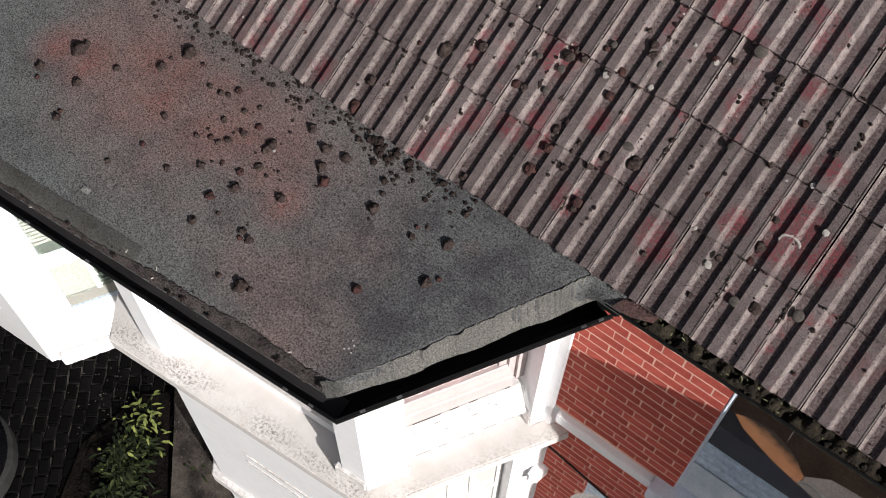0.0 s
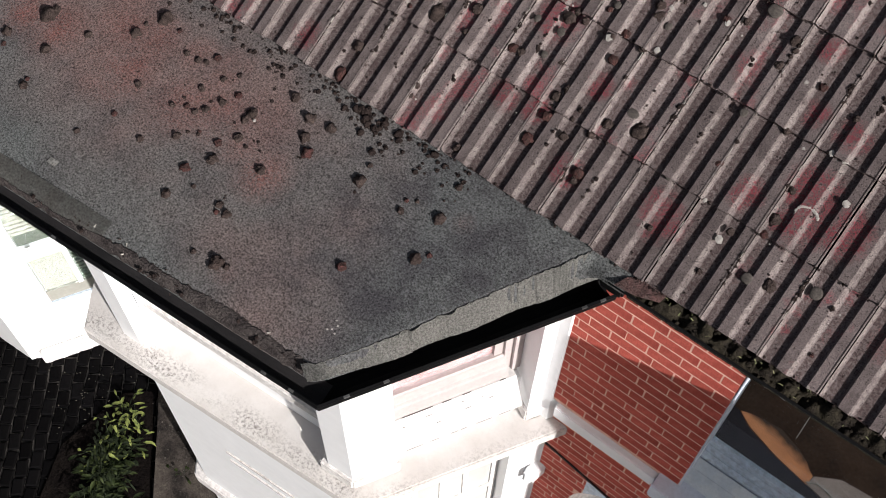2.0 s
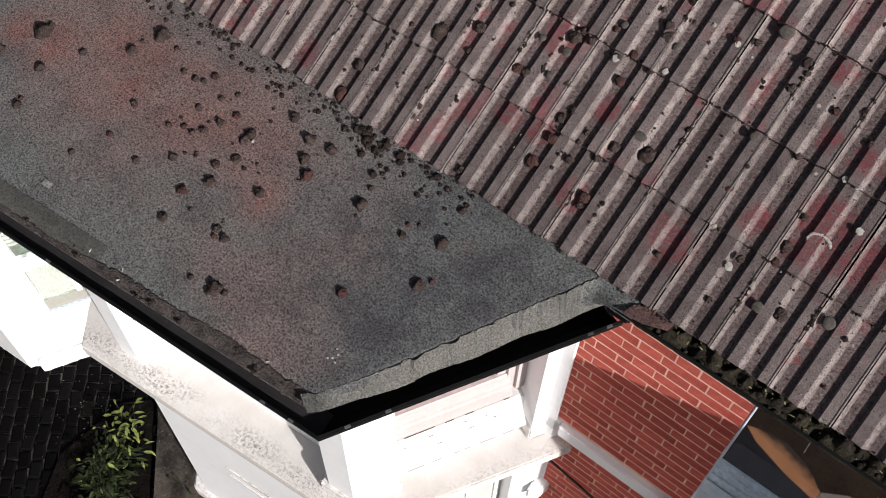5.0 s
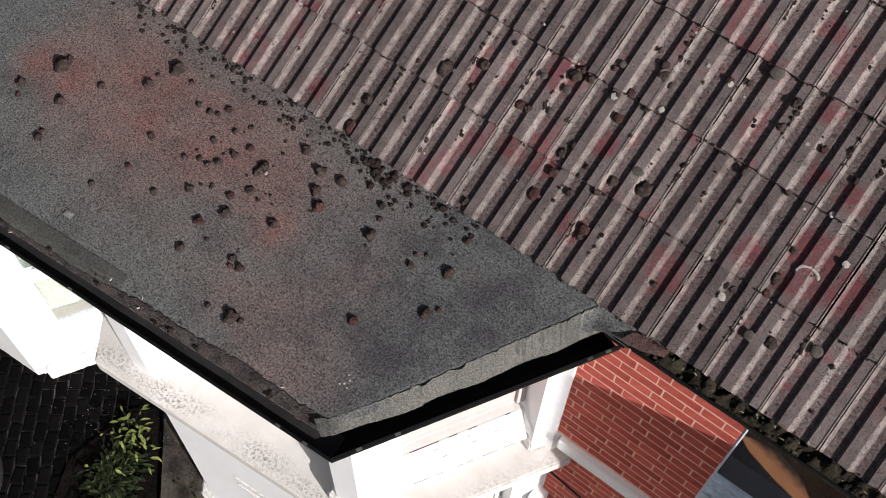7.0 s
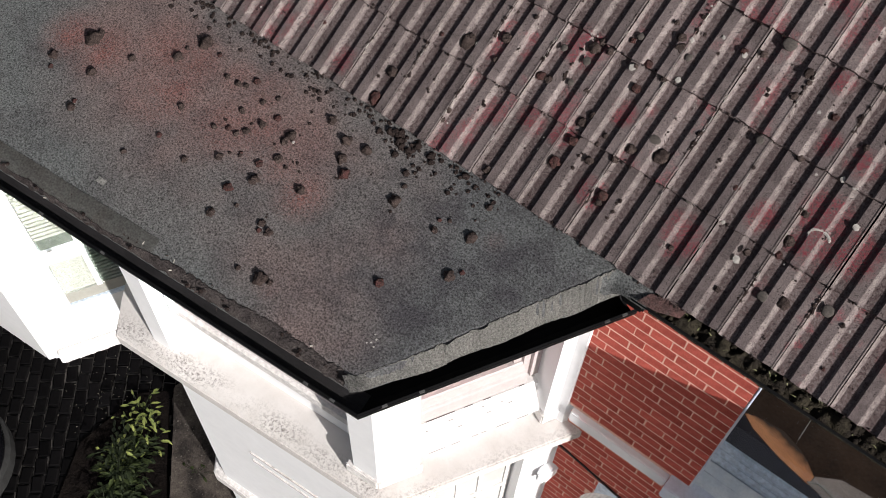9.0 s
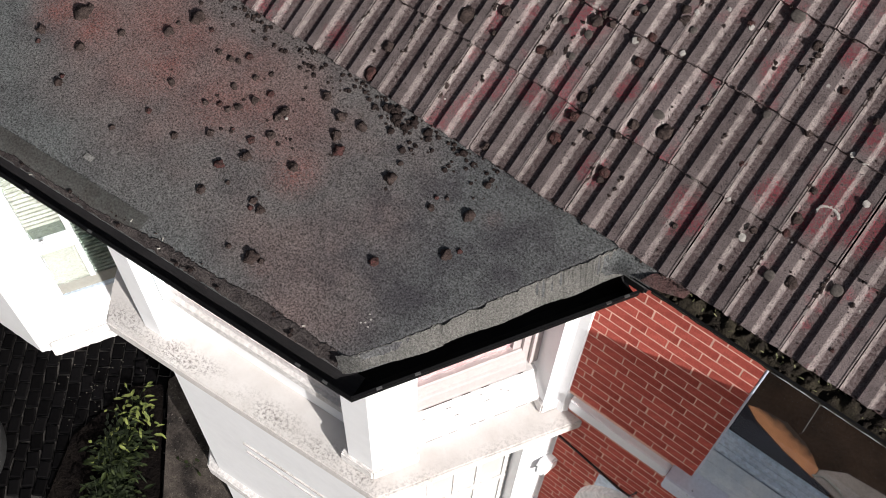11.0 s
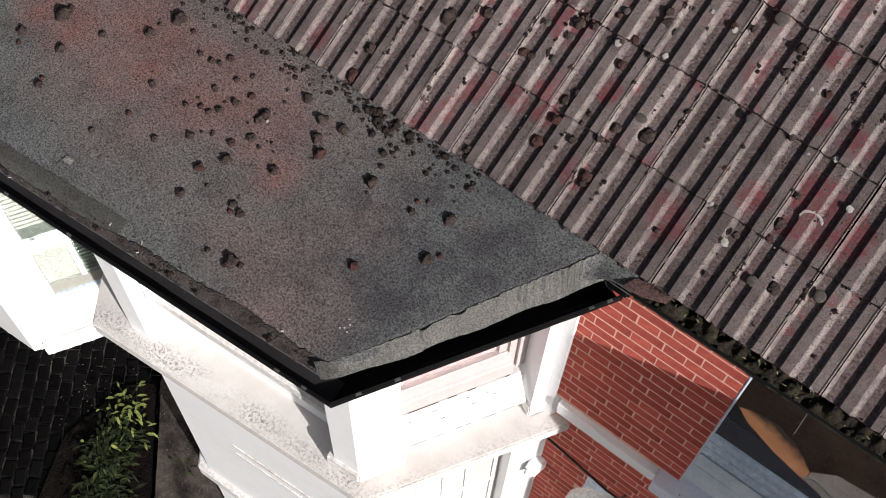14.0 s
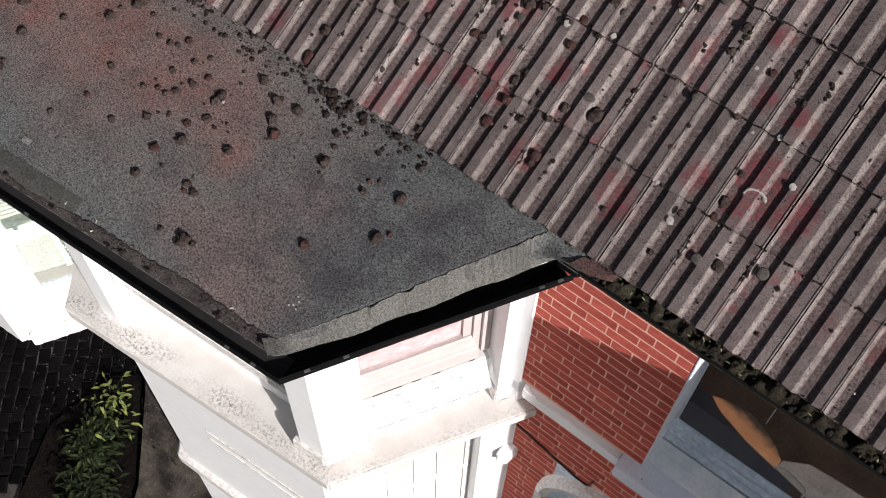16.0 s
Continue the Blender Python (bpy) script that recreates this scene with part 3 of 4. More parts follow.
part("bottom_rail", strip(front(-2.4, 0.335), front(-1.2, 0.335), 0.10, 0.17, 0.03), M_WHITE, bay)
for x in (-1.92, -1.36):
    part("stile", strip(front(x, 0.33), front(x + 0.05, 0.33), 0.05, 0.95, 0.04), M_WHITE, bay)
# corner pier, wall pilaster and the pier at the other corner
part("pier", prism([front(-1.235, 0.20), corner(0.20), cant(0.238, 0.20), cant(0.238, 0.33), corner(0.42), front(-1.235, 0.36)], LEDGE, 1.16), M_WHITE, bay)
part("pier_base", prism([front(-1.275, 0.185), corner(0.185), cant(0.25, 0.185), cant(0.25, 0.33), corner(0.42), front(-1.275, 0.36)], LEDGE, LEDGE + 0.09, 0.008), M_WHITEOLD, bay)
part("pilaster", prism([cant(0.868, 0.20), cant(0.932, 0.20), (-0.637, -0.008), (-0.60, 0.05), cant(0.868, 0.40)], LEDGE, 1.16), M_WHITE, bay)
part("pilaster_base", prism([cant(0.856, 0.188), cant(0.955, 0.188), (-0.60, 0.05), cant(0.856, 0.36)], LEDGE, LEDGE + 0.10, 0.006), M_WHITEOLD, bay)
part("pier", prism([left_corner(0.20, -2.58), front(-2.34, 0.20), front(-2.34, 0.36), left_corner(0.42, -2.58), left_cant(0.16, 0.34, -2.58), left_cant(0.16, 0.20, -2.58)], LEDGE, 1.16), M_WHITE, bay)
# soffit and fascia
part("soffit", prism([left_cant(1.0, 0.10, -2.95), left_corner(0.10, -2.95), corner(0.10), cant(0.93, 0.10), (-0.66, 0.04), (-3.25, 0.04)], 1.10, 1.13), M_WHITE, bay)

# ---- bay: lower storey ----
part("lower_wall", prism([(-2.80, -0.40), (-2.47, -0.79), front(-2.3, 0.155), corner(0.155, 0.18), cant(0.28, 0.18), cant(0.30, 0.26), cant(0.92, 0.26)] + back, -2.95, LEDGE - 0.15), M_WHITE, bay)
part("lower_pier", prism([(-2.56, -0.70), (-2.45, -0.845), (-2.27, -0.905), (-2.25, -0.68), (-2.5, -0.66)], -2.95, LEDGE - 0.15), M_WHITE, bay)
part("lower_pilaster", prism([cant(0.80, 0.17), cant(0.97, 0.17), (-0.58, 0.05), cant(0.80, 0.36)], -2.95, LEDGE - 0.15), M_WHITE, bay)
part("lower_sill", prism([(-2.80, -0.45), (-2.385, -0.983), corner(0.10), cant(0.93, 0.10)] + back, -2.12, -2.0, 0.01), M_WHITEOLD, bay)
for z, h in ((-1.0, 0.02), (-1.12, 0.014)):
    part("lower_band", strip(front(-1.93, 0.147), corner(0.147, 0.17), z, z + h, 0.02), M_STONE, bay, "weathered lower moulding")
# lower canted window
# opaque pane; its pale colour stands for what the glass reflects
part("pane", strip(cant(0.34, 0.258), cant(0.78, 0.258), -1.95, -0.5, 0.002), M_PALEGLASS, bay, "pale opaque pane, the glass's reflection put into its colour")
for s0 in (0.32, 0.47, 0.60, 0.76):
    part("stile", strip(cant(s0, 0.249), cant(s0 + 0.03, 0.249), -1.98, -0.46, 0.009), M_WHITEOLD, bay)
for z in (-1.25, -0.52):
    part("rail", strip(cant(0.32, 0.247), cant(0.79, 0.247), z, z + 0.05, 0.011), M_WHITEOLD, bay)

# ---- bay roof ----
roof = thing("bay_roof", "low felt roof of the bay, grey mineral felt stained reddish", "flat roof", (-1.8, -0.6, 1.2), kind="structure")


def felt_sheet():
    bm = bmesh.new()
    rows = []
    n, k = 90, 36
    for j in range(k + 1):
        v = j / k
        row = []
        for i in range(n + 1):
            u = i / n
            # outer edge from the far left corner, along the front, to the canted side's end
            x_out = -3.35 + u * (-0.44 + 3.35)
            y_in = -0.03
            x0 = corner(0.045, 0.06)[0]
            if x_out <= x0:
                y_out = front(x_out, 0.045)[1]
            else:
                s = (x_out - cant(0, 0.06)[0]) / CX
                y_out = cant(s, 0.06)[1]
            y_out = min(y_out, -0.135)
            y = y_out + (y_in - y_out) * v
            z = felt_surface(x_out, y)
            edge = max(0.0, 1 - (y - y_out) / 0.05)
            z -= 0.022 * edge * edge
            if x_out > x0:
                z -= 0.06 * edge * min(1, (x_out - x0) / 0.15) * max(0.0, min(1.0, (-0.54 - x_out) / 0.06))
            row.append(bm.verts.new((x_out, y, z)))
        rows.append(row)
    for r0, r1 in zip(rows, rows[1:]):
        for a, b, c, d in zip(r0, r0[1:], r1[1:], r1):
            bm.faces.new((a, b, c, d))
    for a, b in zip(rows[0], rows[0][1:]):
        c, d = (bm.verts.new((q.co.x, q.co.y + 0.004, q.co.z - 0.035)) for q in (b, a))
        bm.faces.new((a, b, c, d))
    return bm


part("felt", felt_sheet(), M_FELT, roof, smooth=True)


def ribbon(points_out, points_in, thick):
    """A thin bent sheet between two edges in space."""
    bm = bmesh.new()
    a = [bm.verts.new(q) for q in points_out]
    b = [bm.verts.new(q) for q in points_in]
    for i in range(len(a) - 1):
        bm.faces.new((a[i], a[i + 1], b[i + 1], b[i]))
    bmesh.ops.solidify(bm, geom=bm.faces[:], thickness=-thick)
    return bm


rng = random.Random(4)
for piece, (s0, s1) in enumerate(((-0.085, 0.262), (0.25, 0.715), (0.70, 0.99))):
    edge_out, edge_in = [], []
    for i in range(45):
        s = s0 + i / 44 * (s1 - s0)
        lap = 0.0008 * (piece + 1) + (0.018 * max(0.0, 1 - i / 5) if piece == 0 else 0.0)
        q = cant(s, 0.045 + 0.004 * math.sin(s * 21 + piece) + rng.uniform(-0.001, 0.001))
        fall = 1.262 - 0.055 * min(1, max(0, s + 0.085) / 0.2) + 0.035 * max(0, s - 0.2)
        edge_out.append((q[0], q[1], fall + lap))
        bite = 0.022 * max(0.0, noise.noise((s * 16, piece, 2)) - 0.12)
        r = cant(s, 0.082 + 0.03 * math.exp(-max(0, s + 0.085) / 0.10) - bite + rng.uniform(-0.003, 0.003))
        edge_in.append((r[0], r[1], felt_surface(r[0], r[1]) + 0.0005 + lap))
    part("edge_strip", ribbon(edge_out, edge_in, 0.0015), M_STRIP, roof, "pale ragged felt strip along the canted edge")
bm = bmesh.new()
rows = []
for i in range(120):
    x = -3.3 + i / 119 * 1.37
    row = []
    for d in (0.042, 0.050, 0.060, 0.072, 0.085, 0.098, 0.110, 0.1235 + 0.002 * noise.noise((x * 22, 1, 0))):
        px, py = front(x, d)
        edge = max(0.0, 1 - (d - 0.045) / 0.05)
        row.append(bm.verts.new((px, py, felt_surface(px, py) - 0.022 * edge * edge + 0.0035)))
    rows.append(row)
for r0, r1 in zip(rows, rows[1:]):
    for a, b, c, d in zip(r0, r0[1:], r1[1:], r1):
        bm.faces.new((a, b, c, d))
bmesh.ops.solidify(bm, geom=bm.faces[:], thickness=0.0015)
part("edge_strip", bm, M_DIRTFELT, roof, "smooth dirty felt strip along the front edge")
# ragged brown dirt and moss caught along the front edge
bm = bmesh.new()
rows = []
for i in range(560):
    x = -3.2 + i * 0.0038
    ragged = 0.014 * noise.noise((x * 11, 0, 1)) + 0.010 * noise.noise((x * 38, 2, 1)) + 0.006 * noise.noise((x * 120, 2, 5))
    d0, d1 = 0.040 + 0.007 * noise.noise((x * 30, 7, 2)), 0.056 + 0.5 * ragged + (0.022 + 0.5 * ragged + 0.03 * max(0.0, noise.noise((x * 2.5, 3, 8)))) * min(1.0, max(0.0, (x + 2.05) / 0.25))
    row = []
    for j in range(9):
        d = d0 + (d1 - d0) * j / 8
        px, py = front(x, d)
        drop = -0.024 * max(0.0, 1 - (d - 0.034) / 0.03)
        rise = math.sin(math.pi * j / 8) * (0.0004 + 0.002 * noise.noise((x * 45, d * 60, 3)) + 0.0022 * noise.noise((x * 130, d * 170, 6)))
        row.append(bm.verts.new((px, py, felt_surface(px, py) + drop + rise + (0.0012 if j < 8 else -0.0015))))
    rows.append(row)
for r0, r1 in zip(rows, rows[1:]):
    for a, b, c, d in zip(r0, r0[1:], r1[1:], r1):
        bm.faces.new((a, b, c, d))
part("edge_dirt", bm, M_DIRT, roof, "ragged brown dirt along the front edge")["kind"] = "stuff"
apron_out = [(-0.475, -0.150), (-0.44, -0.143), (-0.40, -0.134), (-0.33, -0.105)]
apron_in = [(-0.455, -0.105), (-0.43, -0.09), (-0.40, -0.083), (-0.32, -0.078)]
part("apron", ribbon([(x, y, felt_surface(x, y) + 0.001 - 0.02 * k / 3) for k, (x, y) in enumerate(apron_out)], [(x, y, felt_surface(x, y) + 0.004) for x, y in apron_in], 0.003), M_APRON, roof, "reddish felt apron under the foot of the tiles")

# ---- gutters ----
bay_gutter = thing("bay_gutter", "black plastic gutter round the edge of the bay roof", "gutter", (-1.8, -1.0, 1.15))
path = [left_cant(0.5, 0.0, -2.95), left_corner(0.0, -2.95), corner(0.0), cant(0.985, 0.0)]
prof = [(0.0, 1.155), (-0.004, 1.163), (0.005, 1.166), (0.008, 1.155), (0.013, 1.125), (0.03, 1.10), (0.055, 1.092), (0.08, 1.10), (0.10, 1.125), (0.105, 1.18), (0.11, 1.18), (0.11, 1.086), (0.055, 1.082), (0.02, 1.09), (0.004, 1.12)]
part("trough", sweep(path, prof, True), M_BLACK, bay_gutter, smooth=False)
part("gutter_union", box(-0.555, -0.462, -0.072, -0.002, 1.165, 1.228, 0.008), M_BLACK, bay_gutter)
part("fascia", sweep([left_cant(0.5, 0.112, -2.95), left_corner(0.112, -2.95), corner(0.112), cant(0.985, 0.112)], [(0, 1.09), (0.02, 1.09), (0.02, 1.24), (0, 1.24)], True), M_BLACK, bay_gutter)
main_gutter = thing("main_gutter", "black plastic eaves gutter choked with dark moss", "gutter", (0.5, -0.1, 1.3))
prof = [(-0.137, 1.33), (-0.139, 1.334), (-0.131, 1.338), (-0.128, 1.33), (-0.112, 1.302), (-0.08, 1.272), (-0.05, 1.269), (-0.03, 1.29), (-0.028, 1.36), (-0.022, 1.36), (-0.022, 1.262), (-0.075, 1.264), (-0.114, 1.294)]
part("trough", sweep([(-0.50, 0), (1.84, 0)], prof, True), M_BLACK, main_gutter)


def clip(at, along):
    bm = box(-0.010, 0.010, -0.005, 0.004, -0.004, 0.004, 0.001)
    turn = Matrix.Translation((at[0], at[1], 1.163)) @ Matrix.Rotation(math.atan2(along[1], along[0]), 4, "Z")
    bm.transform(turn)
    return part("clip", bm, M_CLIP, bay_gutter)


for x in (-2.42, -2.12, -1.21, -1.10):
    clip(front(x, 0), (FX, FY))
for s in (0.02, 0.155, 0.86, 0.93):
    clip(cant(s, 0), (CX, CY))


def lump(radius, height, seed, sub=2, rough=0.35):
    bm = bmesh.new()
    bmesh.ops.create_icosphere(bm, subdivisions=sub, radius=1.0)
    for v in bm.verts:
        k = 1 + rough * noise.noise(v.co * 1.7 + Vector((seed * 3.1, seed, 0))) + rough * 0.5 * noise.noise(v.co * 4.5 + Vector((seed, 0, seed * 2.0)))
        v.co = Vector((v.co.x * radius * k, v.co.y * radius * k, max(v.co.z, -0.3) * height * k))
    return bm


# silt lying in the front length of the bay gutter
bm = bmesh.new()
rows = []
for i in range(200):
    x = -3.0 + i * 0.01
    row = []
    for j in range(7):
        px, py = front(x, 0.014 + j * 0.014)
        row.append(bm.verts.new((px, py, 1.120 + 0.006 * noise.noise((x * 5, j * 0.3, 0)) + 0.006 * (j / 6) ** 2)))
    rows.append(row)
for r0, r1 in zip(rows, rows[1:]):
    for a, b, c, d in zip(r0, r0[1:], r1[1:], r1):
        bm.faces.new((a, b, c, d))
solid("gutter_silt", bm, M_SILT, "dark brown silt and leaf dirt lying in the bay gutter", "silt", kind="stuff")

# moss in the main gutter: a lumpy bed with cushions and a few blades on it
bm = bmesh.new()
rows = []
for i in range(420):
    x = -0.43 + i * 0.00545
    row = []
    for j in range(19):
        y = -0.128 + j * 0.0059
        arch = math.sin(math.pi * min(1, (j + 1.0) / 19.9))
        z = 1.300 + arch * (0.034 + 0.034 * noise.noise((x * 9, y * 9, 0)) + 0.03 * noise.noise((x * 26, y * 26, 5)) + 0.012 * noise.noise((x * 75, y * 75, 2)))
        row.append(bm.verts.new((x + 0.004 * noise.noise((x * 30, y * 30, 9)), y, z)))
    rows.append(row)
for r0, r1 in zip(rows, rows[1:]):
    for a, b, c, d in zip(r0, r0[1:], r1[1:], r1):
        bm.faces.new((a, b, c, d))
rg = random.Random(31)
for n in range(330):
    x, y, r = rg.uniform(-0.42, 1.8), rg.uniform(-0.125, -0.035), rg.choice((0.004, 0.005, 0.007, 0.009, 0.013))
    cushion = lump(r, r * 0.85, n, 2, 0.5)
    cushion.transform(Matrix.Translation((x, y, 1.318 + 0.030 * noise.noise((x * 9, y * 9, 0)) + rg.uniform(-0.008, 0.008))))
    tmp = bpy.data.meshes.new("cushion")
    cushion.to_mesh(tmp)
    cushion.free()
    bm.from_mesh(tmp)
    bpy.data.meshes.remove(tmp)
moss = solid("gutter_moss", bm, M_GUTTERMOSS, "thick dark green-brown moss filling the eaves gutter", "moss", kind="stuff")
for f in moss.data.polygons:
    f.use_smooth = True
blades = bmesh.new()
for n in range(70):
    x, y = rg.choice((-0.32, -0.25, 0.05, 0.22, 0.36, 0.7, 1.0)) + rg.gauss(0, 0.05), rg.uniform(-0.12, -0.05)
    a, ln, up = rg.uniform(0, 6.28), rg.uniform(0.008, 0.026), rg.uniform(0.004, 0.016)
    out = Vector((math.cos(a), math.sin(a), 0))
    side = Vector((-out.y, out.x, 0)) * rg.uniform(0.0012, 0.0026)
    at = Vector((x, y, 1.335 + rg.uniform(0, 0.014)))
    v = [blades.verts.new(q) for q in (at - side, at + side, at + out * ln * 0.6 + side + Vector((0, 0, up)), at + out * ln + Vector((0, 0, up * 0.7)), at + out * ln * 0.6 - side + Vector((0, 0, up)))]
    blades.faces.new(v)
solid("gutter_weeds", blades, M_LEAFWEED, "tiny olive weeds and dry blades in the gutter moss", "weeds", kind="stuff")

# ---- white building beyond the bay ----
other = thing("neighbouring_bay", "white painted ground-floor bay with blinds in its windows", "bay window", (-4.6, -0.5, -2.95), kind="structure")
NX, NY = -4.33, -0.985  # its corner


def beyond(s, d):
    """A plan point s along the neighbour's canted side and d inside it."""
    return (NX + s * CX - d * CY, NY + s * CY + d * CX)


def beyond_front(x, d):
    return (NX + x * FX - d * FY, NY + x * FY + d * FX)


part("low_wall", prism([beyond_front(-2.5, 0), (NX, NY), beyond(1.6, 0), beyond(1.6, 0.3), beyond(0.15, 0.3), beyond_front(-2.5, 0.3)], -2.955, -2.31), M_WHITE, other)
part("corner_pier", prism([beyond_front(-0.22, 0), (NX, NY), beyond(0.345, 0), beyond(0.345, 0.2), beyond_front(-0.22, 0.25)], -2.31, 1.2), M_WHITE, other)
part("head_wall", prism([beyond(0.345, 0), beyond(1.6, 0), beyond(1.6, 0.25), beyond(0.345, 0.25)], 0.2, 1.2), M_WHITE, other)
part("end_wall", prism([beyond(0.98, 0), beyond(1.6, 0), beyond(1.6, 0.25), beyond(0.98, 0.25)], -2.31, 0.2), M_WHITE, other)
part("front_wall", prism([beyond_front(-2.5, 0.03), beyond_front(-0.22, 0.03), beyond_front(-0.22, 0.25), beyond_front(-2.5, 0.25)], -2.31, 1.2), M_WHITE, other)
part("sill", prism([beyond(0.345, -0.01), beyond(0.98, -0.01), beyond(0.98, 0.16), beyond(0.345, 0.16)], -2.315, -2.28, 0.006), M_FRAMEGREY, other)
part("bottom_rail", strip(beyond(0.345, 0.012), beyond(0.98, 0.012), -2.28, -2.15, 0.04), M_RAILGREY, other, "greyish painted bottom rail")
part("mid_rail", strip(beyond(0.345, 0.0), beyond(0.605, 0.0), -1.725, -1.575, 0.06), M_WHITE, other)
part("mullion", strip(beyond(0.575, 0.0), beyond(0.612, 0.0), -2.15, 0.2, 0.06), M_WHITE, other)
for s0, s1, z0, z1, m, label in ((0.347, 0.575, -2.15, -1.725, M_BLIND, "pale cream blind, let down"), (0.347, 0.575, -1.45, 0.2, M_BLIND, "pale cream slatted blind"), (0.612, 0.98, -2.15, 0.2, M_SLAT, "dim grey-green slatted blind")):
    blind = part("blind", strip(beyond(s0, 0.026), beyond(s1, 0.026), z0, z1, 0.006), m, other, label)
    for n in range(0 if z1 < 0 else 24):
        z = z0 + 0.03 + n * 0.042
        part("slat", strip(beyond(s0, 0.014), beyond(s1, 0.014), z, z + 0.012, 0.012), m, blind)
# dark strip painted where the blind leaves an unlit gap
part("gap_shade_strip", strip(beyond(0.347, 0.03), beyond(0.575, 0.03), -1.575, -1.45, 0.006), M_GAPSHADE, other, "dark strip painted as the dim gap under the raised blind")
part("latch", box(-4.095, -4.075, -0.66, -0.63, -1.55, -1.53, 0.003), M_WHITE, other, "small white window latch")
for s0, s1, z0, z1 in ((0.347, 0.575, -2.15, -1.725), (0.347, 0.575, -1.575, 0.2), (0.612, 0.98, -2.15, 0.2)):
    g = part("pane", strip(beyond(s0, 0.006), beyond(s1, 0.006), z0, z1, 0.003), M_GLASS, other)
    g.visible_shadow = False
part("step", prism([beyond(0.085, -0.07), beyond(1.6, -0.07), beyond(1.6, 0.0), beyond(0.085, 0.0)], -2.956, -2.83, 0.008), M_WHITEOLD, other)

# ---- path, bed and plants ----
solid("concrete_path", prism([(-3.42, -0.56), (-2.80, -1.19), (-2.2, -2.2), (-1.2, -2.2), (-2.0, -0.6), (-2.6, 0.05), (-3.3, 0.05)], -2.96, -2.90, 0.01), M_CONCRETE, "mottled brown concrete path round the foot of the bay", "path", kind="structure")
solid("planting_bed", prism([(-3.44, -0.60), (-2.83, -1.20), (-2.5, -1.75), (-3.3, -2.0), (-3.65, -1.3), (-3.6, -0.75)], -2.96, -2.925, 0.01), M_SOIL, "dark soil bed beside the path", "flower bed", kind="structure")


def plant(at, leaves, size, height, material, seed):
    """A low plant: stems with folded leaf blades round them."""
    r = random.Random(seed)
    ob = thing("garden_plant", "low leafy plant with yellow-green leaves in the soil bed" if material is M_LEAF else "low green leafy plant in the soil bed" if material is M_LEAFMID else "low leafy plant, its green darkened to stand for shade", "plant", (at[0], at[1], -2.93), group="plants in the bed")
    stems, blades = bmesh.new(), bmesh.new()
    for _ in range(leaves):
        a, reach, up = r.uniform(0, 6.28), r.uniform(0.02, 0.2) * size / 0.08, r.uniform(0.25, 1) * height
        tip = Vector((at[0] + math.cos(a) * reach, at[1] + math.sin(a) * reach, -2.93 + up))
        t = tube([(at[0], at[1], -2.93), tuple((Vector((at[0], at[1], -2.93)) + tip) / 2 + Vector((0, 0, 0.02))), tuple(tip)], 0.002, 3)
        tmp = bpy.data.meshes.new("stem")
        t.to_mesh(tmp)
        t.free()
        stems.from_mesh(tmp)
        bpy.data.meshes.remove(tmp)
        out = Vector((math.cos(a + r.uniform(-.7, .7)), math.sin(a + r.uniform(-.7, .7)), r.uniform(-0.3, 0.35))).normalized()
        side = out.cross(Vector((0, 0, 1))).normalized()
        ln, wd = size * r.uniform(0.6, 1.5), size * r.uniform(0.13, 0.27)
        mid = [blades.verts.new(tip + out * ln * k + Vector((0, 0, -0.3 * ln * k * k))) for k in (0, 0.35, 0.7, 1.0)]
        for sgn in (-1, 1):
            rim = [blades.verts.new(tip + out * ln * k + side * sgn * wd * w + Vector((0, 0, 0.25 * wd - 0.3 * ln * k * k))) for k, w in ((0.3, 0.9), (0.65, 0.85))]
            blades.faces.new((mid[0], mid[1], rim[0])), blades.faces.new((mid[1], mid[2], rim[1], rim[0])), blades.faces.new((mid[2], mid[3], rim[1]))
    part("stalk", stems, M_LEAFSHADE, ob)
    part("foliage", blades, material, ob)


rp = random.Random(12)
for k, (x, y) in enumerate(((-3.47, -0.83), (-3.42, -0.87), (-3.36, -0.84), (-3.33, -0.88), (-3.43, -0.95), (-3.48, -0.93), (-3.20, -0.96), (-3.26, -1.25), (-3.34, -1.22), (-3.30, -1.18), (-3.22, -1.30))):
    plant((x + rp.uniform(-0.02, 0.02), y + rp.uniform(-0.02, 0.02)), 10, 0.05, rp.uniform(0.08, 0.18), M_LEAF, k)
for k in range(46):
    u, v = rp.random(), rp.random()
    plant((-3.36 + 0.43 * u + rp.uniform(-.08, .02), -0.90 - 0.46 * u - 0.30 * v), 15, rp.uniform(0.04, 0.07), rp.uniform(0.05, 0.17), M_LEAFMID if k % 3 == 0 else M_LEAFSHADE, 40 + k)
plant((-2.80, -0.92), 7, 0.05, 0.06, M_LEAFMID, 120)
# straw, grit and leaf bits blown over the drive
bits = bmesh.new()
for n in range(110):
    x, y = rp.gauss(-3.72, 0.24), rp.gauss(-0.85, 0.22)
    if x > -3.48 and y < -0.75:
        continue
    sliver = box(-rp.uniform(0.001, 0.007), rp.uniform(0.001, 0.007), -0.0013, 0.0013, 0, 0.003)
    sliver.transform(Matrix.Translation((x, y, -2.938)) @ Matrix.Rotation(rp.uniform(0, 6), 4, "Z"))
    tmp = bpy.data.meshes.new("bit")
    sliver.to_mesh(tmp)
    sliver.free()
    bits.from_mesh(tmp)
    bpy.data.meshes.remove(tmp)
solid("drive_litter", bits, M_LITTER, "pale straw and leaf bits blown over the drive", "litter", kind="stuff")

# ---- car ----
car = thing("parked_car", "glossy black parked car at the edge of the drive", "car", (-4.4, -3.7, -2.95))


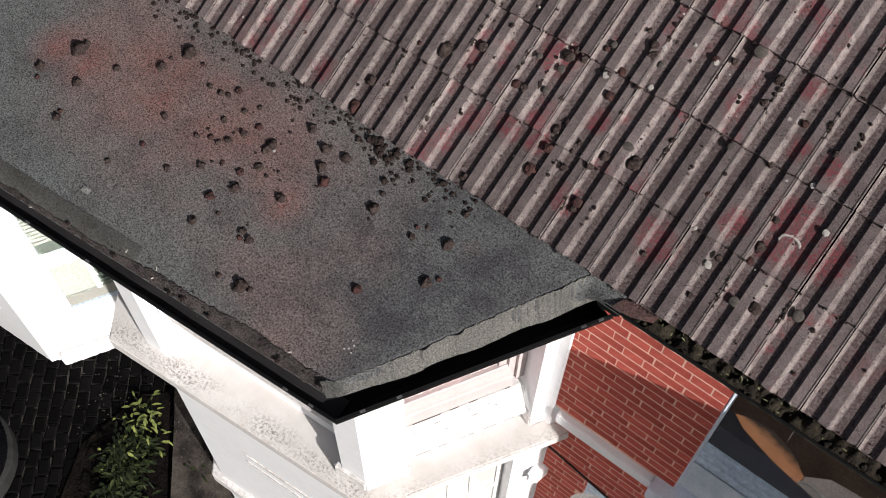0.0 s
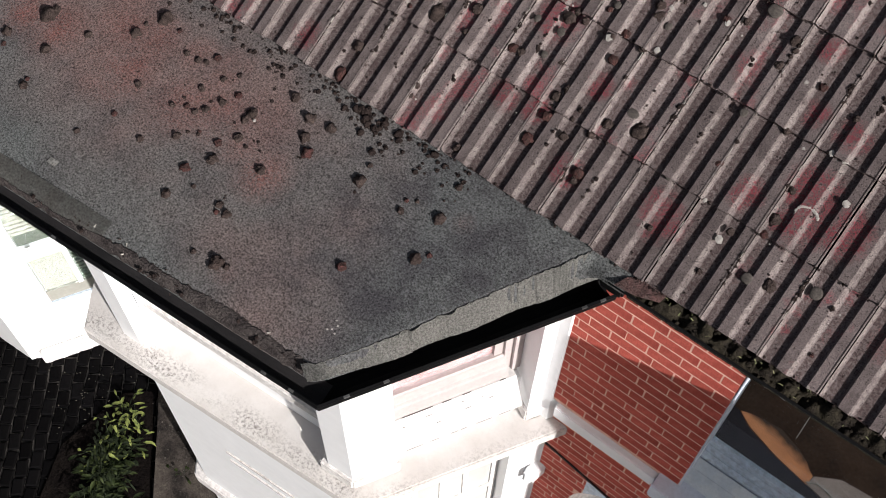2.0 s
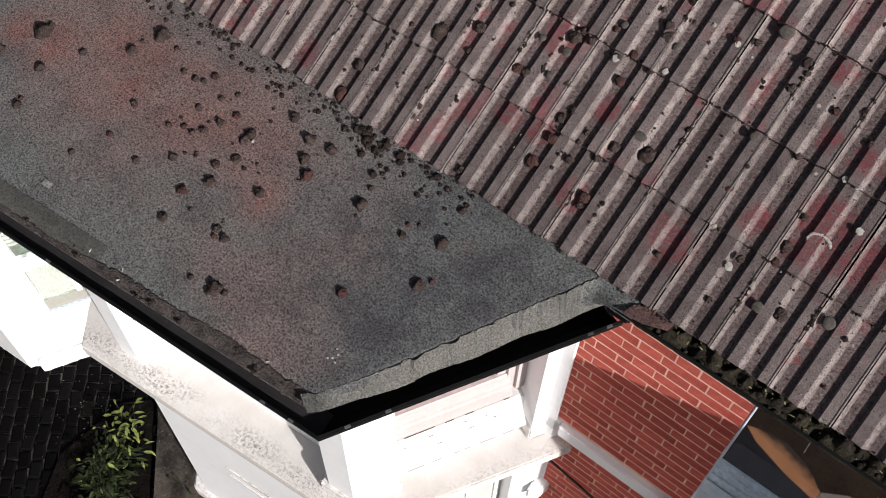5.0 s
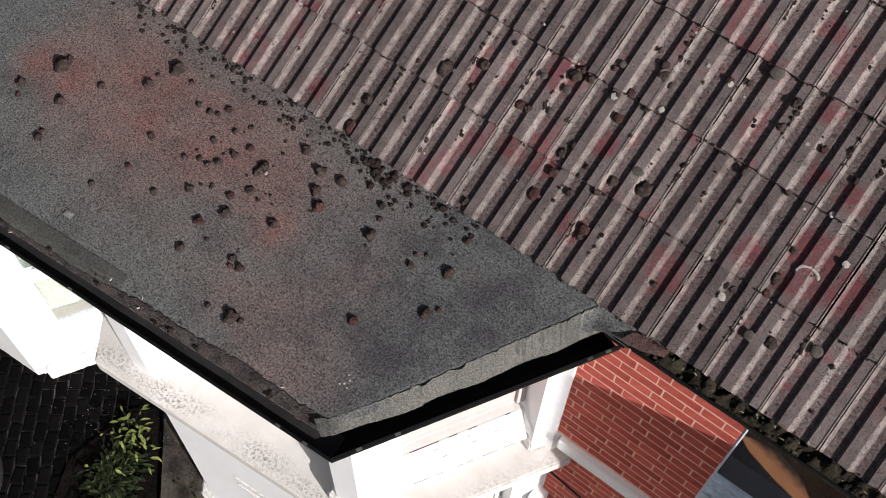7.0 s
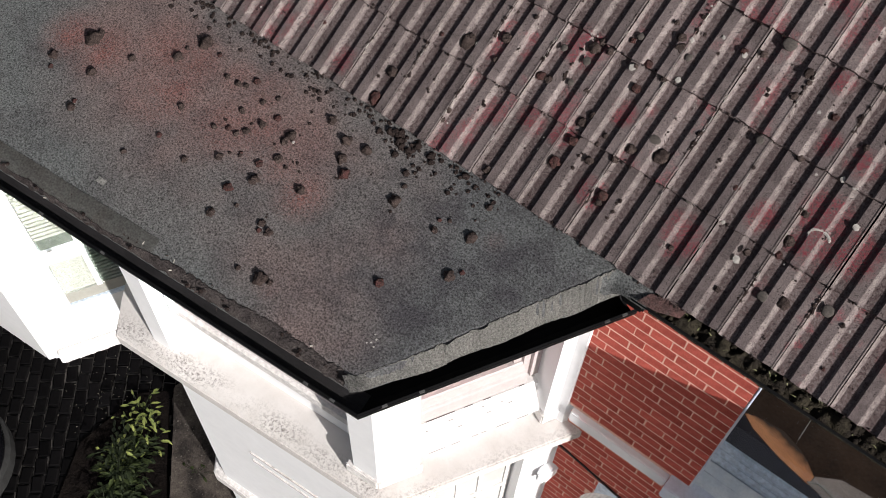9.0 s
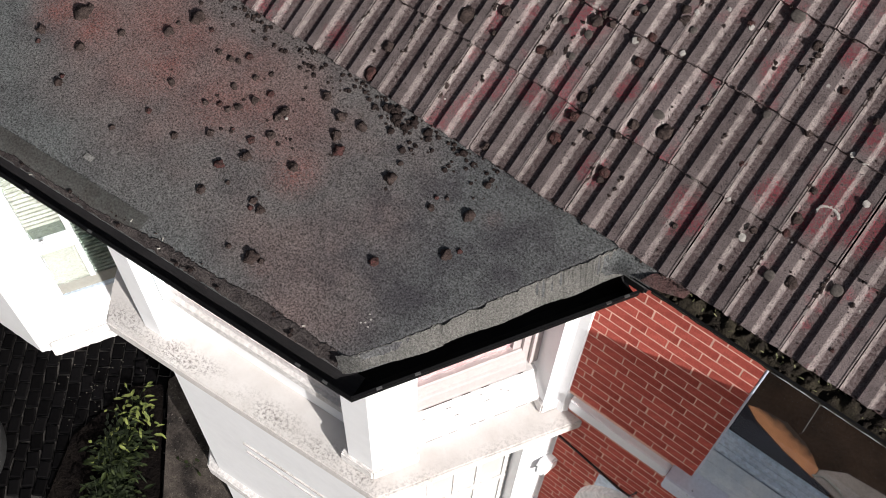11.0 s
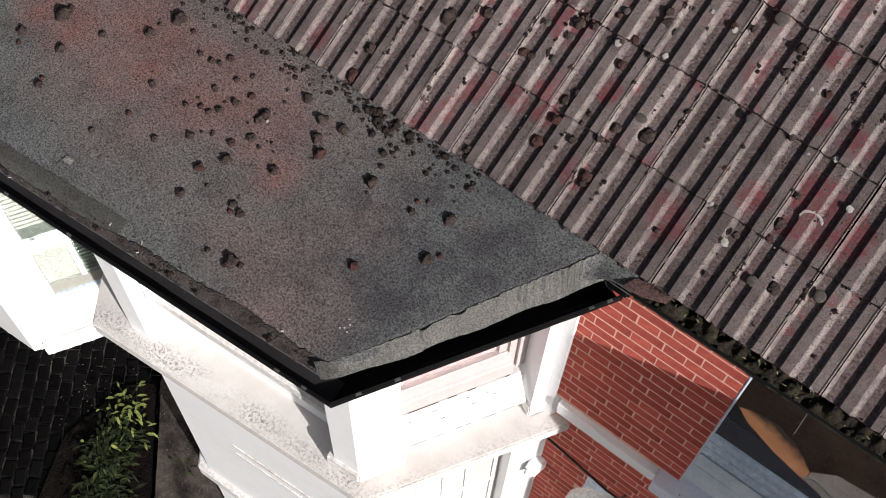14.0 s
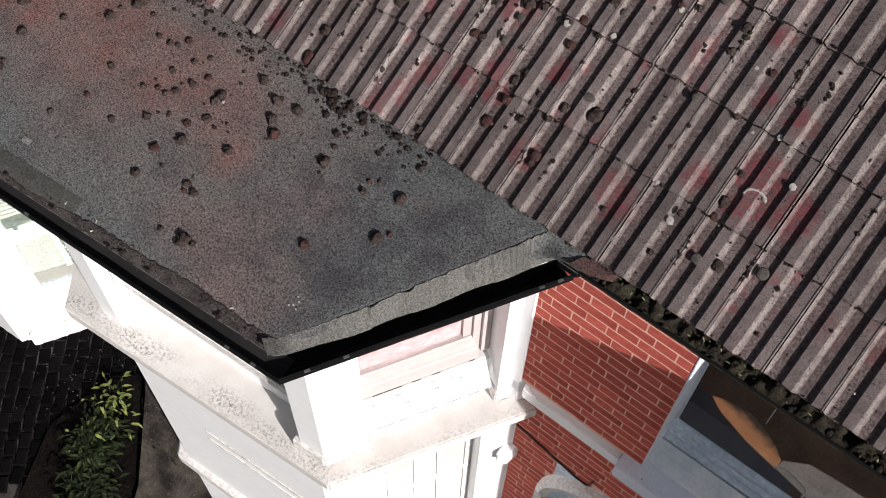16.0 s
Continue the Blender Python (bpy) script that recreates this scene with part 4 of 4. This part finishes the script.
def car_plan(inset):
    """Rounded plan of the car, drawn in by the given amount."""
    x0, x1, y0, y1, r = -5.43 + inset, -3.66 - inset, -5.9 + inset, -1.55 - inset, 0.46
    pts = []
    for cx, cy, start in ((x1 - r, y1 - r, 0), (x0 + r, y1 - r, 90), (x0 + r, y0 + r, 180), (x1 - r, y0 + r, 270)):
        pts += [(cx + r * math.cos(radians(start + k * 10)), cy + r * math.sin(radians(start + k * 10))) for k in range(10)]
    return pts


def lofted(levels):
    """A closed solid through rounded plans at rising heights."""
    bm = bmesh.new()
    rings = [[bm.verts.new((x, y, z)) for x, y in car_plan(inset)] for inset, z in levels]
    for r0, r1 in zip(rings, rings[1:]):
        for k in range(len(r0)):
            bm.faces.new((r0[k], r0[(k + 1) % len(r0)], r1[(k + 1) % len(r0)], r1[k]))
    bm.faces.new(rings[0][::-1]), bm.faces.new(rings[-1])
    return bm


part("body", lofted([(0.08, -2.76), (0.01, -2.66), (0.0, -2.48), (0.02, -2.34), (0.07, -2.22), (0.16, -2.14), (0.32, -2.09), (0.42, -2.075)]), M_CAR, car, smooth=True)
part("bumper", lofted([(0.03, -2.72), (-0.012, -2.68), (-0.015, -2.56), (0.004, -2.52)]), M_RUBBER, car, "dark plastic bumper")
part("cabin", prism([(-5.31, -5.2), (-3.81, -5.2), (-3.91, -2.9), (-5.21, -2.9)], -2.2, -1.55, 0.15), M_CAR, car, smooth=True)
bm = lump(0.085, 0.05, 3, 3, 0.05)
bm.transform(Matrix.Translation((-3.90, -1.74, -2.30)))
part("headlight", bm, M_GLASS, car, smooth=True)
for x in (-5.33, -3.79):
    for y in (-2.4, -5.0):
        rim, bm = bmesh.new(), bmesh.new()
        bmesh.ops.create_cone(rim, cap_ends=True, segments=24, radius1=0.2, radius2=0.2, depth=0.21)
        bmesh.ops.create_cone(bm, cap_ends=True, segments=24, radius1=0.31, radius2=0.31, depth=0.2)
        for b in (rim, bm):
            b.transform(Matrix.Translation((x, y, -2.64)) @ Matrix.Rotation(radians(90), 4, "Y"))
        wheel = part("wheel", rim, M_CLIP, car, "dull grey rim")
        part("tyre", bm, M_RUBBER, wheel)

# ---- small things on the brick ----
cab = tube([(-0.62, 0.016, -0.60), (-0.45, 0.014, -0.64), (-0.25, 0.014, -0.70), (-0.18, 0.014, -0.70), (-0.16, 0.016, -0.62), (-0.16, 0.03, -0.6)], 0.006)
solid("wall_cable", cab, M_CABLE, "thin dark cable sagging across the brick wall", "cable")

corbel = solid("wall_corbel", prism([(-0.65, -0.09), (-0.60, -0.07), (-0.58, 0.03), (-0.67, 0.03)], -1.0, -0.88, 0.012), M_WHITE, "white moulded corbel against the brick wall", "corbel")
arch = thing("window_2", "round-headed window with a white arched surround in brick", "window", (0.05, 0.0, -1.2), kind="structure")
bm = bmesh.new()
rings = []
for i in range(25):
    a = math.pi * i / 24
    rings.append([bm.verts.new((0.05 + r * math.cos(a), y, -1.12 + r * math.sin(a))) for r, y in ((0.40, 0.03), (0.40, -0.03), (0.44, -0.04), (0.47, -0.02), (0.47, 0.03))])
for r0, r1 in zip(rings, rings[1:]):
    for k in range(5):
        bm.faces.new((r0[k], r0[(k + 1) % 5], r1[(k + 1) % 5], r1[k]))
part("surround", bm, M_WHITEOLD, arch)
# opaque here too, with the reflection painted as pale blue-grey
part("pane", box(-0.36, 0.46, 0.0205, 0.0225, -2.0, -0.71), M_FRAMEGREY, arch, "pale opaque pane, the glass's reflection put into its colour")
for x in (-0.42, 0.48):
    part("jamb", box(x, x + 0.04, -0.02, 0.03, -2.2, -1.12), M_WHITEOLD, arch)

# ---- moss on the felt ----
CRUMBS, TILE_CRUMBS = bmesh.new(), bmesh.new()


def moss_at(x, y, r, seed, material=None, on="felt", h=0.8, into=None):
    bm = lump(r, r * h, seed, 3 if r > 0.012 else 2 if r > 0.006 else 1, 0.48)
    z = felt_surface(x, y) if on == "felt" else tile_z(y) + 0.0095
    slope = math.atan(0.139 if on == "felt" else 0.605)
    bm.transform(Matrix.Translation((x, y, z)) @ Matrix.Rotation(slope, 4, "X"))
    if into is not None:
        tmp = bpy.data.meshes.new("crumb")
        bm.to_mesh(tmp)
        bm.free()
        into.from_mesh(tmp)
        bpy.data.meshes.remove(tmp)
        return
    ob = part("moss_clump", bm, material or (M_MOSSRED if seed % 4 == 0 else M_MOSS), smooth=True)
    tagged(ob, "small dark brown moss clump on the grey felt roof" if on == "felt" else "dark round moss clump grown on the concrete roof tiles", "moss", "moss on the felt roof" if on == "felt" else "moss on the tiles")


BIG = [(-2.769, -0.481, 0.0364), (-2.765, -0.45, 0.0194), (-2.841, -0.626, 0.0219), (-2.814, -0.669, 0.0121), (-2.66, -0.595, 0.0213), (-2.579, -0.458, 0.0165), (-2.613, -0.75, 0.021), (-2.623, -0.724, 0.0117), (-2.437, -0.349, 0.0232), (-2.436, -0.299, 0.0116), (-2.27, -0.502, 0.0157), (-2.251, -0.64, 0.0133), (-2.31, -0.768, 0.0134), (-2.102, -0.659, 0.0152), (-2.393, -0.238, 0.0302), (-2.309, -0.248, 0.0115), (-2.216, -0.305, 0.0135), (-2.161, -0.302, 0.0157), (-2.13, -0.292, 0.0134), (-2.11, -0.254, 0.0156), (-2.03, -0.308, 0.0132), (-1.992, -0.266, 0.011), (-1.966, -0.382, 0.0173), (-1.936, -0.329, 0.0152), (-1.848, -0.356, 0.0235), (-1.852, -0.384, 0.017), (-2.106, -0.493, 0.0132), (-2.059, -0.466, 0.0131), (-2.019, -0.466, 0.013), (-1.996, -0.438, 0.0152), (-2.062, -0.384, 0.011)]
BIG2 = [(-1.89, -0.649, 0.0211), (-1.816, -0.683, 0.0104), (-1.871, -0.76, 0.0188), (-1.833, -0.569, 0.0231), (-1.864, -0.511, 0.0169), (-1.819, -0.454, 0.019), (-1.669, -0.504, 0.0206), (-2.004, -0.575, 0.0172), (-1.949, -0.516, 0.0086), (-2.071, -0.381, 0.0132), (-1.695, -0.683, 0.0164), (-1.651, -0.694, 0.0183), (-1.685, -0.708, 0.0122), (-1.555, -0.842, 0.0299), (-1.518, -0.835, 0.0139), (-1.646, -0.858, 0.0121), (-1.214, -0.61, 0.0194), (-1.367, -0.337, 0.0262), (-1.377, -0.272, 0.0122), (-1.035, -0.448, 0.0231), (-1.007, -0.412, 0.0116), (-1.061, -0.291, 0.0235), (-1.185, -0.343, 0.0158), (-1.163, -0.283, 0.0099), (-1.194, -0.302, 0.0099), (-1.082, -0.161, 0.0159), (-1.764, -0.216, 0.0213), (-1.666, -0.252, 0.0252), (-1.584, -0.36, 0.0227), (-1.58, -0.239, 0.0229), (-1.632, -0.317, 0.0229)]
for n, (x, y, r) in enumerate(BIG + BIG2):
    moss_at(x, y, r * 0.86, n + 1)
rm = random.Random(21)
for n in range(210):
    x = rm.uniform(-2.85, -1.05)
    y = -0.098 - abs(rm.gauss(0, 0.024)) - (0.05 if rm.random() < 0.25 else 0)
    moss_at(x, y, rm.uniform(0.003, 0.010), 100 + n, into=CRUMBS)
for n in range(26):
    moss_at(rm.gauss(-1.42, 0.09), -0.155 + rm.gauss(0, 0.035), rm.uniform(0.005, 0.016), 200 + n, material=M_MOSSDARK)
for n in range(30):
    moss_at(rm.gauss(-1.85, 0.22), min(-0.13, rm.gauss(-0.36, 0.11)), rm.uniform(0.003, 0.008), 240 + n, into=CRUMBS)
for n, (x, y) in enumerate(((-1.098, -0.79), (-1.09, -0.772), (-1.082, -0.797), (-1.105, -0.76), (-1.11, -0.80))):
    bm = lump(0.0042, 0.0015, n, 1)
    bm.transform(Matrix.Translation((x, y, felt_surface(x, y) + 0.001)))
    tagged(part("lichen_speck", bm, M_LICHEN), "small pale lichen speck on the felt", "lichen", "lichen specks")
# leaf litter along the front edge and grit on the felt
for n in range(24):
    x = rm.uniform(-2.75, -1.15)
    px, py = front(x, rm.uniform(0.02, 0.10))
    bm = box(-rm.uniform(0.002, 0.008), rm.uniform(0.002, 0.008), -0.0015, 0.0015, 0, 0.003)
    bm.transform(Matrix.Translation((px, py, felt_z(py) + 0.002)) @ Matrix.Rotation(rm.uniform(0, 6), 4, "Z"))
    tagged(part("twig_bit", bm, M_TWIG if n % 4 == 0 else M_MOSS), "tiny dry twig lying along the gutter edge", "debris", "litter along the gutter")
for n in range(14):
    x = rm.uniform(-2.75, -1.1)
    px, py = front(x, rm.uniform(0.035, 0.07))
    moss_at(px, py, rm.uniform(0.004, 0.010), 600 + n, into=CRUMBS)
bm = box(-0.018, 0.018, -0.011, 0.011, 0, 0.003)
bm.transform(Matrix.Translation((-2.286, -0.905, felt_z(-0.905) + 0.002)) @ Matrix.Rotation(0.1, 4, "Z"))
solid("slate_scrap", bm, M_STRIP, "small grey scrap lying on the felt", "debris")
bm = lump(0.007, 0.006, 2, 1, 0.1)
bm.transform(Matrix.Translation((-1.82, -0.372, felt_z(-0.372) + 0.004)))
solid("pebble", bm, M_LICHEN, "tiny white pebble on the felt roof", "pebble")

# ---- main roof of interlocking tiles ----
main_roof = thing("main_roof", "pitched roof of weathered grey concrete tiles with red patches", "roof", (-0.5, 0.8, 1.4), kind="structure")
part("underlay", prism([(-3.6, -0.05), (1.84, -0.05), (1.84, 0.0), (-3.6, 0.0)], 1.28, 1.36), M_BLACK, main_roof)
bm = bmesh.new()
v = [bm.verts.new(q) for q in ((-3.7, -0.06, tile_z(-0.06) - 0.05), (2.3, -0.06, tile_z(-0.06) - 0.05), (2.3, 3.4, tile_z(3.4) - 0.05), (-3.7, 3.4, tile_z(3.4) - 0.05))]
bm.faces.new(v)
bmesh.ops.solidify(bm, geom=bm.faces[:], thickness=0.02)
part("deck", bm, M_BLACK, main_roof)

COVER, GAUGE, PITCH = 0.2034, 0.3132, math.atan(0.605)
HALF = COVER / 2
UNIT = [(0.0, 0.0065), (0.018, -0.0065), (0.060, -0.0065), (0.0665, 0.0065), (0.1, 0.0075)]


def tile_mesh(seed):
    """A double-rib tile: across, up the slope, and out of it; its foot rides on the course below."""
    r = random.Random(seed)
    prof = [(0.0045, -0.008)] + [(u + k * HALF + 0.005 * (u == 0 and k == 0), w) for k in (0, 1) for u, w in UNIT] + [(COVER - 0.003, 0.0095), (COVER + 0.0015, 0.0085), (COVER + 0.0015, -0.006)]
    bm = bmesh.new()
    rings = []
    edge_bits = [r.uniform(0, 0.006) for _ in prof]
    for v, lift in ((0.0, 0.016), (0.006, 0.0185), (GAUGE * 0.5, 0.009), (GAUGE + 0.03, -0.002)):
        rings.append([bm.verts.new((u, v + (c if v < 0.01 else 0), w + lift)) for (u, w), c in zip(prof, edge_bits)])
    for r0, r1 in zip(rings, rings[1:]):
        for j in range(len(prof) - 1):
            bm.faces.new((r0[j], r0[j + 1], r1[j + 1], r1[j]))
    foot = [bm.verts.new((q.co.x, q.co.y, q.co.z - 0.017)) for q in rings[0]]
    for j in range(len(prof) - 1):
        bm.faces.new((foot[j], foot[j + 1], rings[0][j + 1], rings[0][j]))
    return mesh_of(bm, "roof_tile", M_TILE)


TILES = [tile_mesh(k) for k in range(6)]
rt = random.Random(7)
for k in range(12):
    for j in range(-14, 10):
        y = -0.088 + 0.268 * k
        x = -0.407 + COVER * j
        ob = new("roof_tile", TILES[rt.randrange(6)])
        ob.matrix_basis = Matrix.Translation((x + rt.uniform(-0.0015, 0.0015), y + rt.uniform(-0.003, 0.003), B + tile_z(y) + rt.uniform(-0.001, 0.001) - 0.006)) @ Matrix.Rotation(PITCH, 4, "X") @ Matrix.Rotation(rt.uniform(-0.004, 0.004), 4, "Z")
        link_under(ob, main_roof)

# moss and lichen on the tiles
TILEMOSS = [(-1.193, 0.264, 0.0204), (-1.16, 0.267, 0.0179), (-1.082, 0.416, 0.0255), (-1.07, 0.444, 0.0153), (-0.881, 0.377, 0.0204), (-1.022, 0.296, 0.0153), (-0.976, 0.207, 0.0204), (-0.955, 0.243, 0.0179), (-0.965, 0.151, 0.0204), (-0.879, 0.212, 0.0128), (-1.03, 0.429, 0.0153), (-0.926, 0.429, 0.0128), (-0.891, 0.454, 0.0179), (-0.677, 0.246, 0.031), (-0.818, 0.443, 0.0179), (-0.778, 0.217, 0.0204), (-0.821, 0.223, 0.0128), (-1.378, 0.31, 0.023), (-1.498, 0.241, 0.034), (-1.372, 0.236, 0.0128), (-0.982, 0.49, 0.0128), (-0.426, 0.652, 0.0179), (-0.425, 0.578, 0.0179), (-0.583, 0.638, 0.0153), (-0.64, 0.619, 0.0153), (-0.617, 0.481, 0.0128), (-0.142, 0.552, 0.0153), (-0.407, 0.769, 0.0128)]
TILEMOSS2 = [(-0.277, 0.582, 0.0153), (-0.234, 0.74, 0.0179), (-0.827, 0.539, 0.023), (-0.845, 0.567, 0.0204), (-0.412, 0.278, 0.0179), (-0.411, 0.261, 0.0128), (-0.178, 0.229, 0.023), (-0.269, 0.141, 0.0153), (-0.18, 0.181, 0.0153), (-0.183, 0.314, 0.0153), (-0.296, 0.439, 0.0153), (-1.685, 0.035, 0.023), (-1.686, -0.063, 0.0281), (-1.419, -0.005, 0.0153), (-1.417, 0.03, 0.0153), (-1.631, 0.0, 0.0153), (-0.773, 0.061, 0.023), (-0.771, 0.036, 0.0153), (-0.879, 0.127, 0.0179), (-0.807, 0.168, 0.0153), (-0.98, 0.068, 0.023), (-1.169, -0.06, 0.0179), (-0.082, 0.076, 0.023), (-0.279, 0.01, 0.0128)]
for n, (x, y, r) in enumerate(TILEMOSS + TILEMOSS2):
    moss_at(x, y, r * 0.80, 300 + n, on="tile", h=0.5)
# flat grey discs of lichen
for n, (x, y, r) in enumerate(((-1.176, 0.37, 0.0128), (-1.081, 0.37, 0.0153), (-1.088, 0.292, 0.0128), (-0.728, 0.273, 0.021), (-0.527, 0.696, 0.0235), (-0.436, 0.425, 0.0143), (-0.786, 0.526, 0.0128), (0.041, 0.12, 0.02), (-0.967, 0.51, 0.0128), (-0.15, 0.06, 0.018), (-0.52, 0.18, 0.013))):
    bm = lump(r, 0.004, 40 + n, 3, 0.16)
    bm.transform(Matrix.Translation((x, y, tile_z(y) + 0.012)) @ Matrix.Rotation(PITCH, 4, "X"))
    tagged(part("lichen_disc", bm, M_DISC, smooth=True), "flat round grey lichen disc on a roof tile", "lichen", "lichen discs on the tiles")


def lichen_at(x, y, r, seed):
    bm = lump(r, 0.0016, seed, 3, 0.5)
    bm.transform(Matrix.Translation((x, y, tile_z(y) + 0.013)) @ Matrix.Rotation(PITCH, 4, "X"))
    tagged(part("lichen_speck", bm, M_LICHEN), "small pale lichen spot on a roof tile", "lichen", "lichen on the tiles")


for n, (x, y, r) in enumerate(((-1.453, 0.246, 0.0115), (-0.632, 0.609, 0.009), (-0.931, 0.421, 0.0105), (-0.327, 0.571, 0.006), (-0.147, 0.445, 0.009), (-0.102, 0.447, 0.011), (-0.385, 0.176, 0.0065), (-0.032, 0.352, 0.011), (-0.283, 0.107, 0.0125), (-1.145, -0.054, 0.013), (-0.618, -0.039, 0.0065), (-0.811, 0.573, 0.009), (-0.724, 0.623, 0.0065), (-0.774, 0.455, 0.009))):
    lichen_at(x, y, r, n)
# a broken white ring of lichen
for n in range(17):
    a = radians(15 + n * 12)
    lichen_at(-0.107 + 0.034 * math.cos(a), 0.276 + 0.020 * math.sin(a), rm.uniform(0.003, 0.006), 60 + n)
for n in range(60):
    lichen_at(rm.uniform(-2.3, 0.5), rm.uniform(-0.05, 1.15), rm.uniform(0.0018, 0.0042), 90 + n)
# moss strung along some of the side laps, crumbs along the feet of the courses
for k in range(7):
    for j in range(-11, 6):
        lap, amount = -0.407 + COVER * j, rm.random()
        foot = -0.088 + 0.268 * k
        run = 34 if amount < 0.28 else 16 if amount < 0.6 else 5
        start = rm.uniform(0, 0.14)
        for n in range(run):
            y = foot + min(0.262, start + abs(rm.gauss(0, 0.06)))
            moss_at(lap + rm.gauss(0, 0.0035) + (HALF if rm.random() < 0.22 else 0), y, rm.choice((0.0025, 0.003, 0.004, 0.0045, 0.006, 0.0075)), rm.randrange(9999), on="tile", h=0.7, into=TILE_CRUMBS)
        for n in range(9):
            moss_at(lap + rm.uniform(0, COVER), foot + rm.uniform(-0.009, 0.004), rm.choice((0.002, 0.003, 0.004, 0.0055)), rm.randrange(9999), on="tile", h=0.7, into=TILE_CRUMBS)
        for n in range(5):
            moss_at(lap + rm.choice((0.026, 0.03, 0.127, 0.132)) + rm.gauss(0, 0.006), foot + rm.uniform(0.0, 0.26), rm.choice((0.0025, 0.003, 0.004)), rm.randrange(9999), on="tile", h=0.6, into=TILE_CRUMBS)
for n in range(34):
    x = -0.407 + COVER * rm.randrange(-10, 5) + rm.choice((0.0, 0.03, 0.1, 0.13))
    moss_at(x, rm.uniform(-0.05, 1.15), rm.uniform(0.006, 0.011), 900 + n, on="tile", h=0.45)
# pale slivers along the side laps: painted glints of sunlit tile edges
edge_bits = bmesh.new()
for n in range(230):
    k, j = rm.randrange(7), rm.randrange(-11, 5)
    y = -0.088 + 0.268 * k + rm.uniform(0.01, 0.24)
    ln = rm.uniform(0.006, 0.032)
    bm = box(-0.0008, 0.0008, 0, ln, 0, 0.004)
    bm.transform(Matrix.Translation((-0.407 + COVER * (j + 1) + 0.0035, y, tile_z(y) + 0.0145 - 0.01 * ((y + 0.088) % 0.268) / 0.268)) @ Matrix.Rotation(PITCH, 4, "X"))
    tmp = bpy.data.meshes.new("sliver")
    bm.to_mesh(tmp)
    bm.free()
    edge_bits.from_mesh(tmp)
    bpy.data.meshes.remove(tmp)
solid("tile_edge_glints", edge_bits, M_LICHEN, "pale slivers that stand for sunlit side edges of the roof tiles", "tile edges", kind="stuff")
solid("moss_crumbs", CRUMBS, M_MOSSDARK, "crumbs of dark moss scattered on the felt below the tiles", "moss", kind="stuff")
solid("tile_moss", TILE_CRUMBS, M_MOSSDARK, "crumbs of dark moss along the joints of the tiles", "moss", kind="stuff")

# ---- bricks ----
BL, BH, JT, JV = 0.1752, 0.0555, 0.0085, 0.0060


def brick_mesh(length):
    bm = box(0, length, 0, 0.02, 0, BH)
    bmesh.ops.bevel(bm, geom=[e for e in bm.edges if all(v.co.y < 0.001 for v in e.verts)], offset=0.0007, segments=1, affect="EDGES")
    return mesh_of(bm, "brick", M_BRICK)


WHOLE, HEAD = brick_mesh(BL), brick_mesh(0.0852)
CUT = {}


def lay(wall, x0, x1, z0, z1, y, seed, skip=None):
    r = random.Random(seed)
    z, row = z0, 0
    while z + BH <= z1 + 0.02:
        x = x0 - 0.1 - (0.1375 if row % 2 else 0.0) + r.uniform(-0.014, 0.014)
        k = 0
        while x < x1 - 0.015:
            length, me = (0.0852, HEAD) if k % 2 else (BL, WHOLE)
            k += 1
            a, b = max(x, x0), min(x + length, x1)
            if x1 - b < 0.035:
                b = x1
            if x + length > x0 + 0.02 and not (skip and skip((a + b) / 2, z)):
                if abs(b - a - length) > 0.002:
                    key = round(b - a, 3)
                    if key not in CUT:
                        CUT[key] = brick_mesh(b - a)
                    me = CUT[key]
                ob = new("brick", me)
                ob.matrix_basis = Matrix.Translation((a + r.uniform(-0.0015, 0.0015), y + r.uniform(-0.0004, 0.0003), B + z + r.uniform(-0.001, 0.001)))
                link_under(ob, wall)
            x = b + JV if b == x1 else x + length + JV
        z, row = z + BH + JT, row + 1


lay(wall_pier, -0.636, 0.005, -0.025, 1.33, 0.0005, 3)
lay(wall_lower, -0.72, 0.62, -1.93, -0.15, 0.0205, 5, lambda x, z: math.hypot(x - 0.05, (z + 0.03 + 1.12)) < 0.46)

# ---- paving setts ----
def sett_mesh(seed):
    bm = box(-0.060, 0.060, -0.041, 0.041, 0, 0.03)
    bmesh.ops.bevel(bm, geom=[e for e in bm.edges if all(v.co.z > 0.02 for v in e.verts)], offset=0.008, segments=1, affect="EDGES")
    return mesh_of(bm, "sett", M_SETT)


ground = bpy.data.objects["ground"]
SETT = sett_mesh(0)
rs = random.Random(9)
for i in range(28):
    for j in range(15):
        u, v = (i - 14) * 0.093, (j - 7) * 0.133 + (0.066 if i % 2 else 0)
        a = radians(38)
        x, y = -4.0 + u * math.cos(a) - v * math.sin(a), -0.95 + u * math.sin(a) + v * math.cos(a)
        if not (-5.0 < x < -3.0 and -2.1 < y < -0.2):
            continue
        ob = new("sett", SETT)
        ob.matrix_basis = Matrix.Translation((x, y, -0.02 + rs.uniform(-0.005, 0.003))) @ Matrix.Rotation(a + radians(90) + rs.uniform(-0.13, 0.13), 4, "Z")
        link_under(ob, ground)
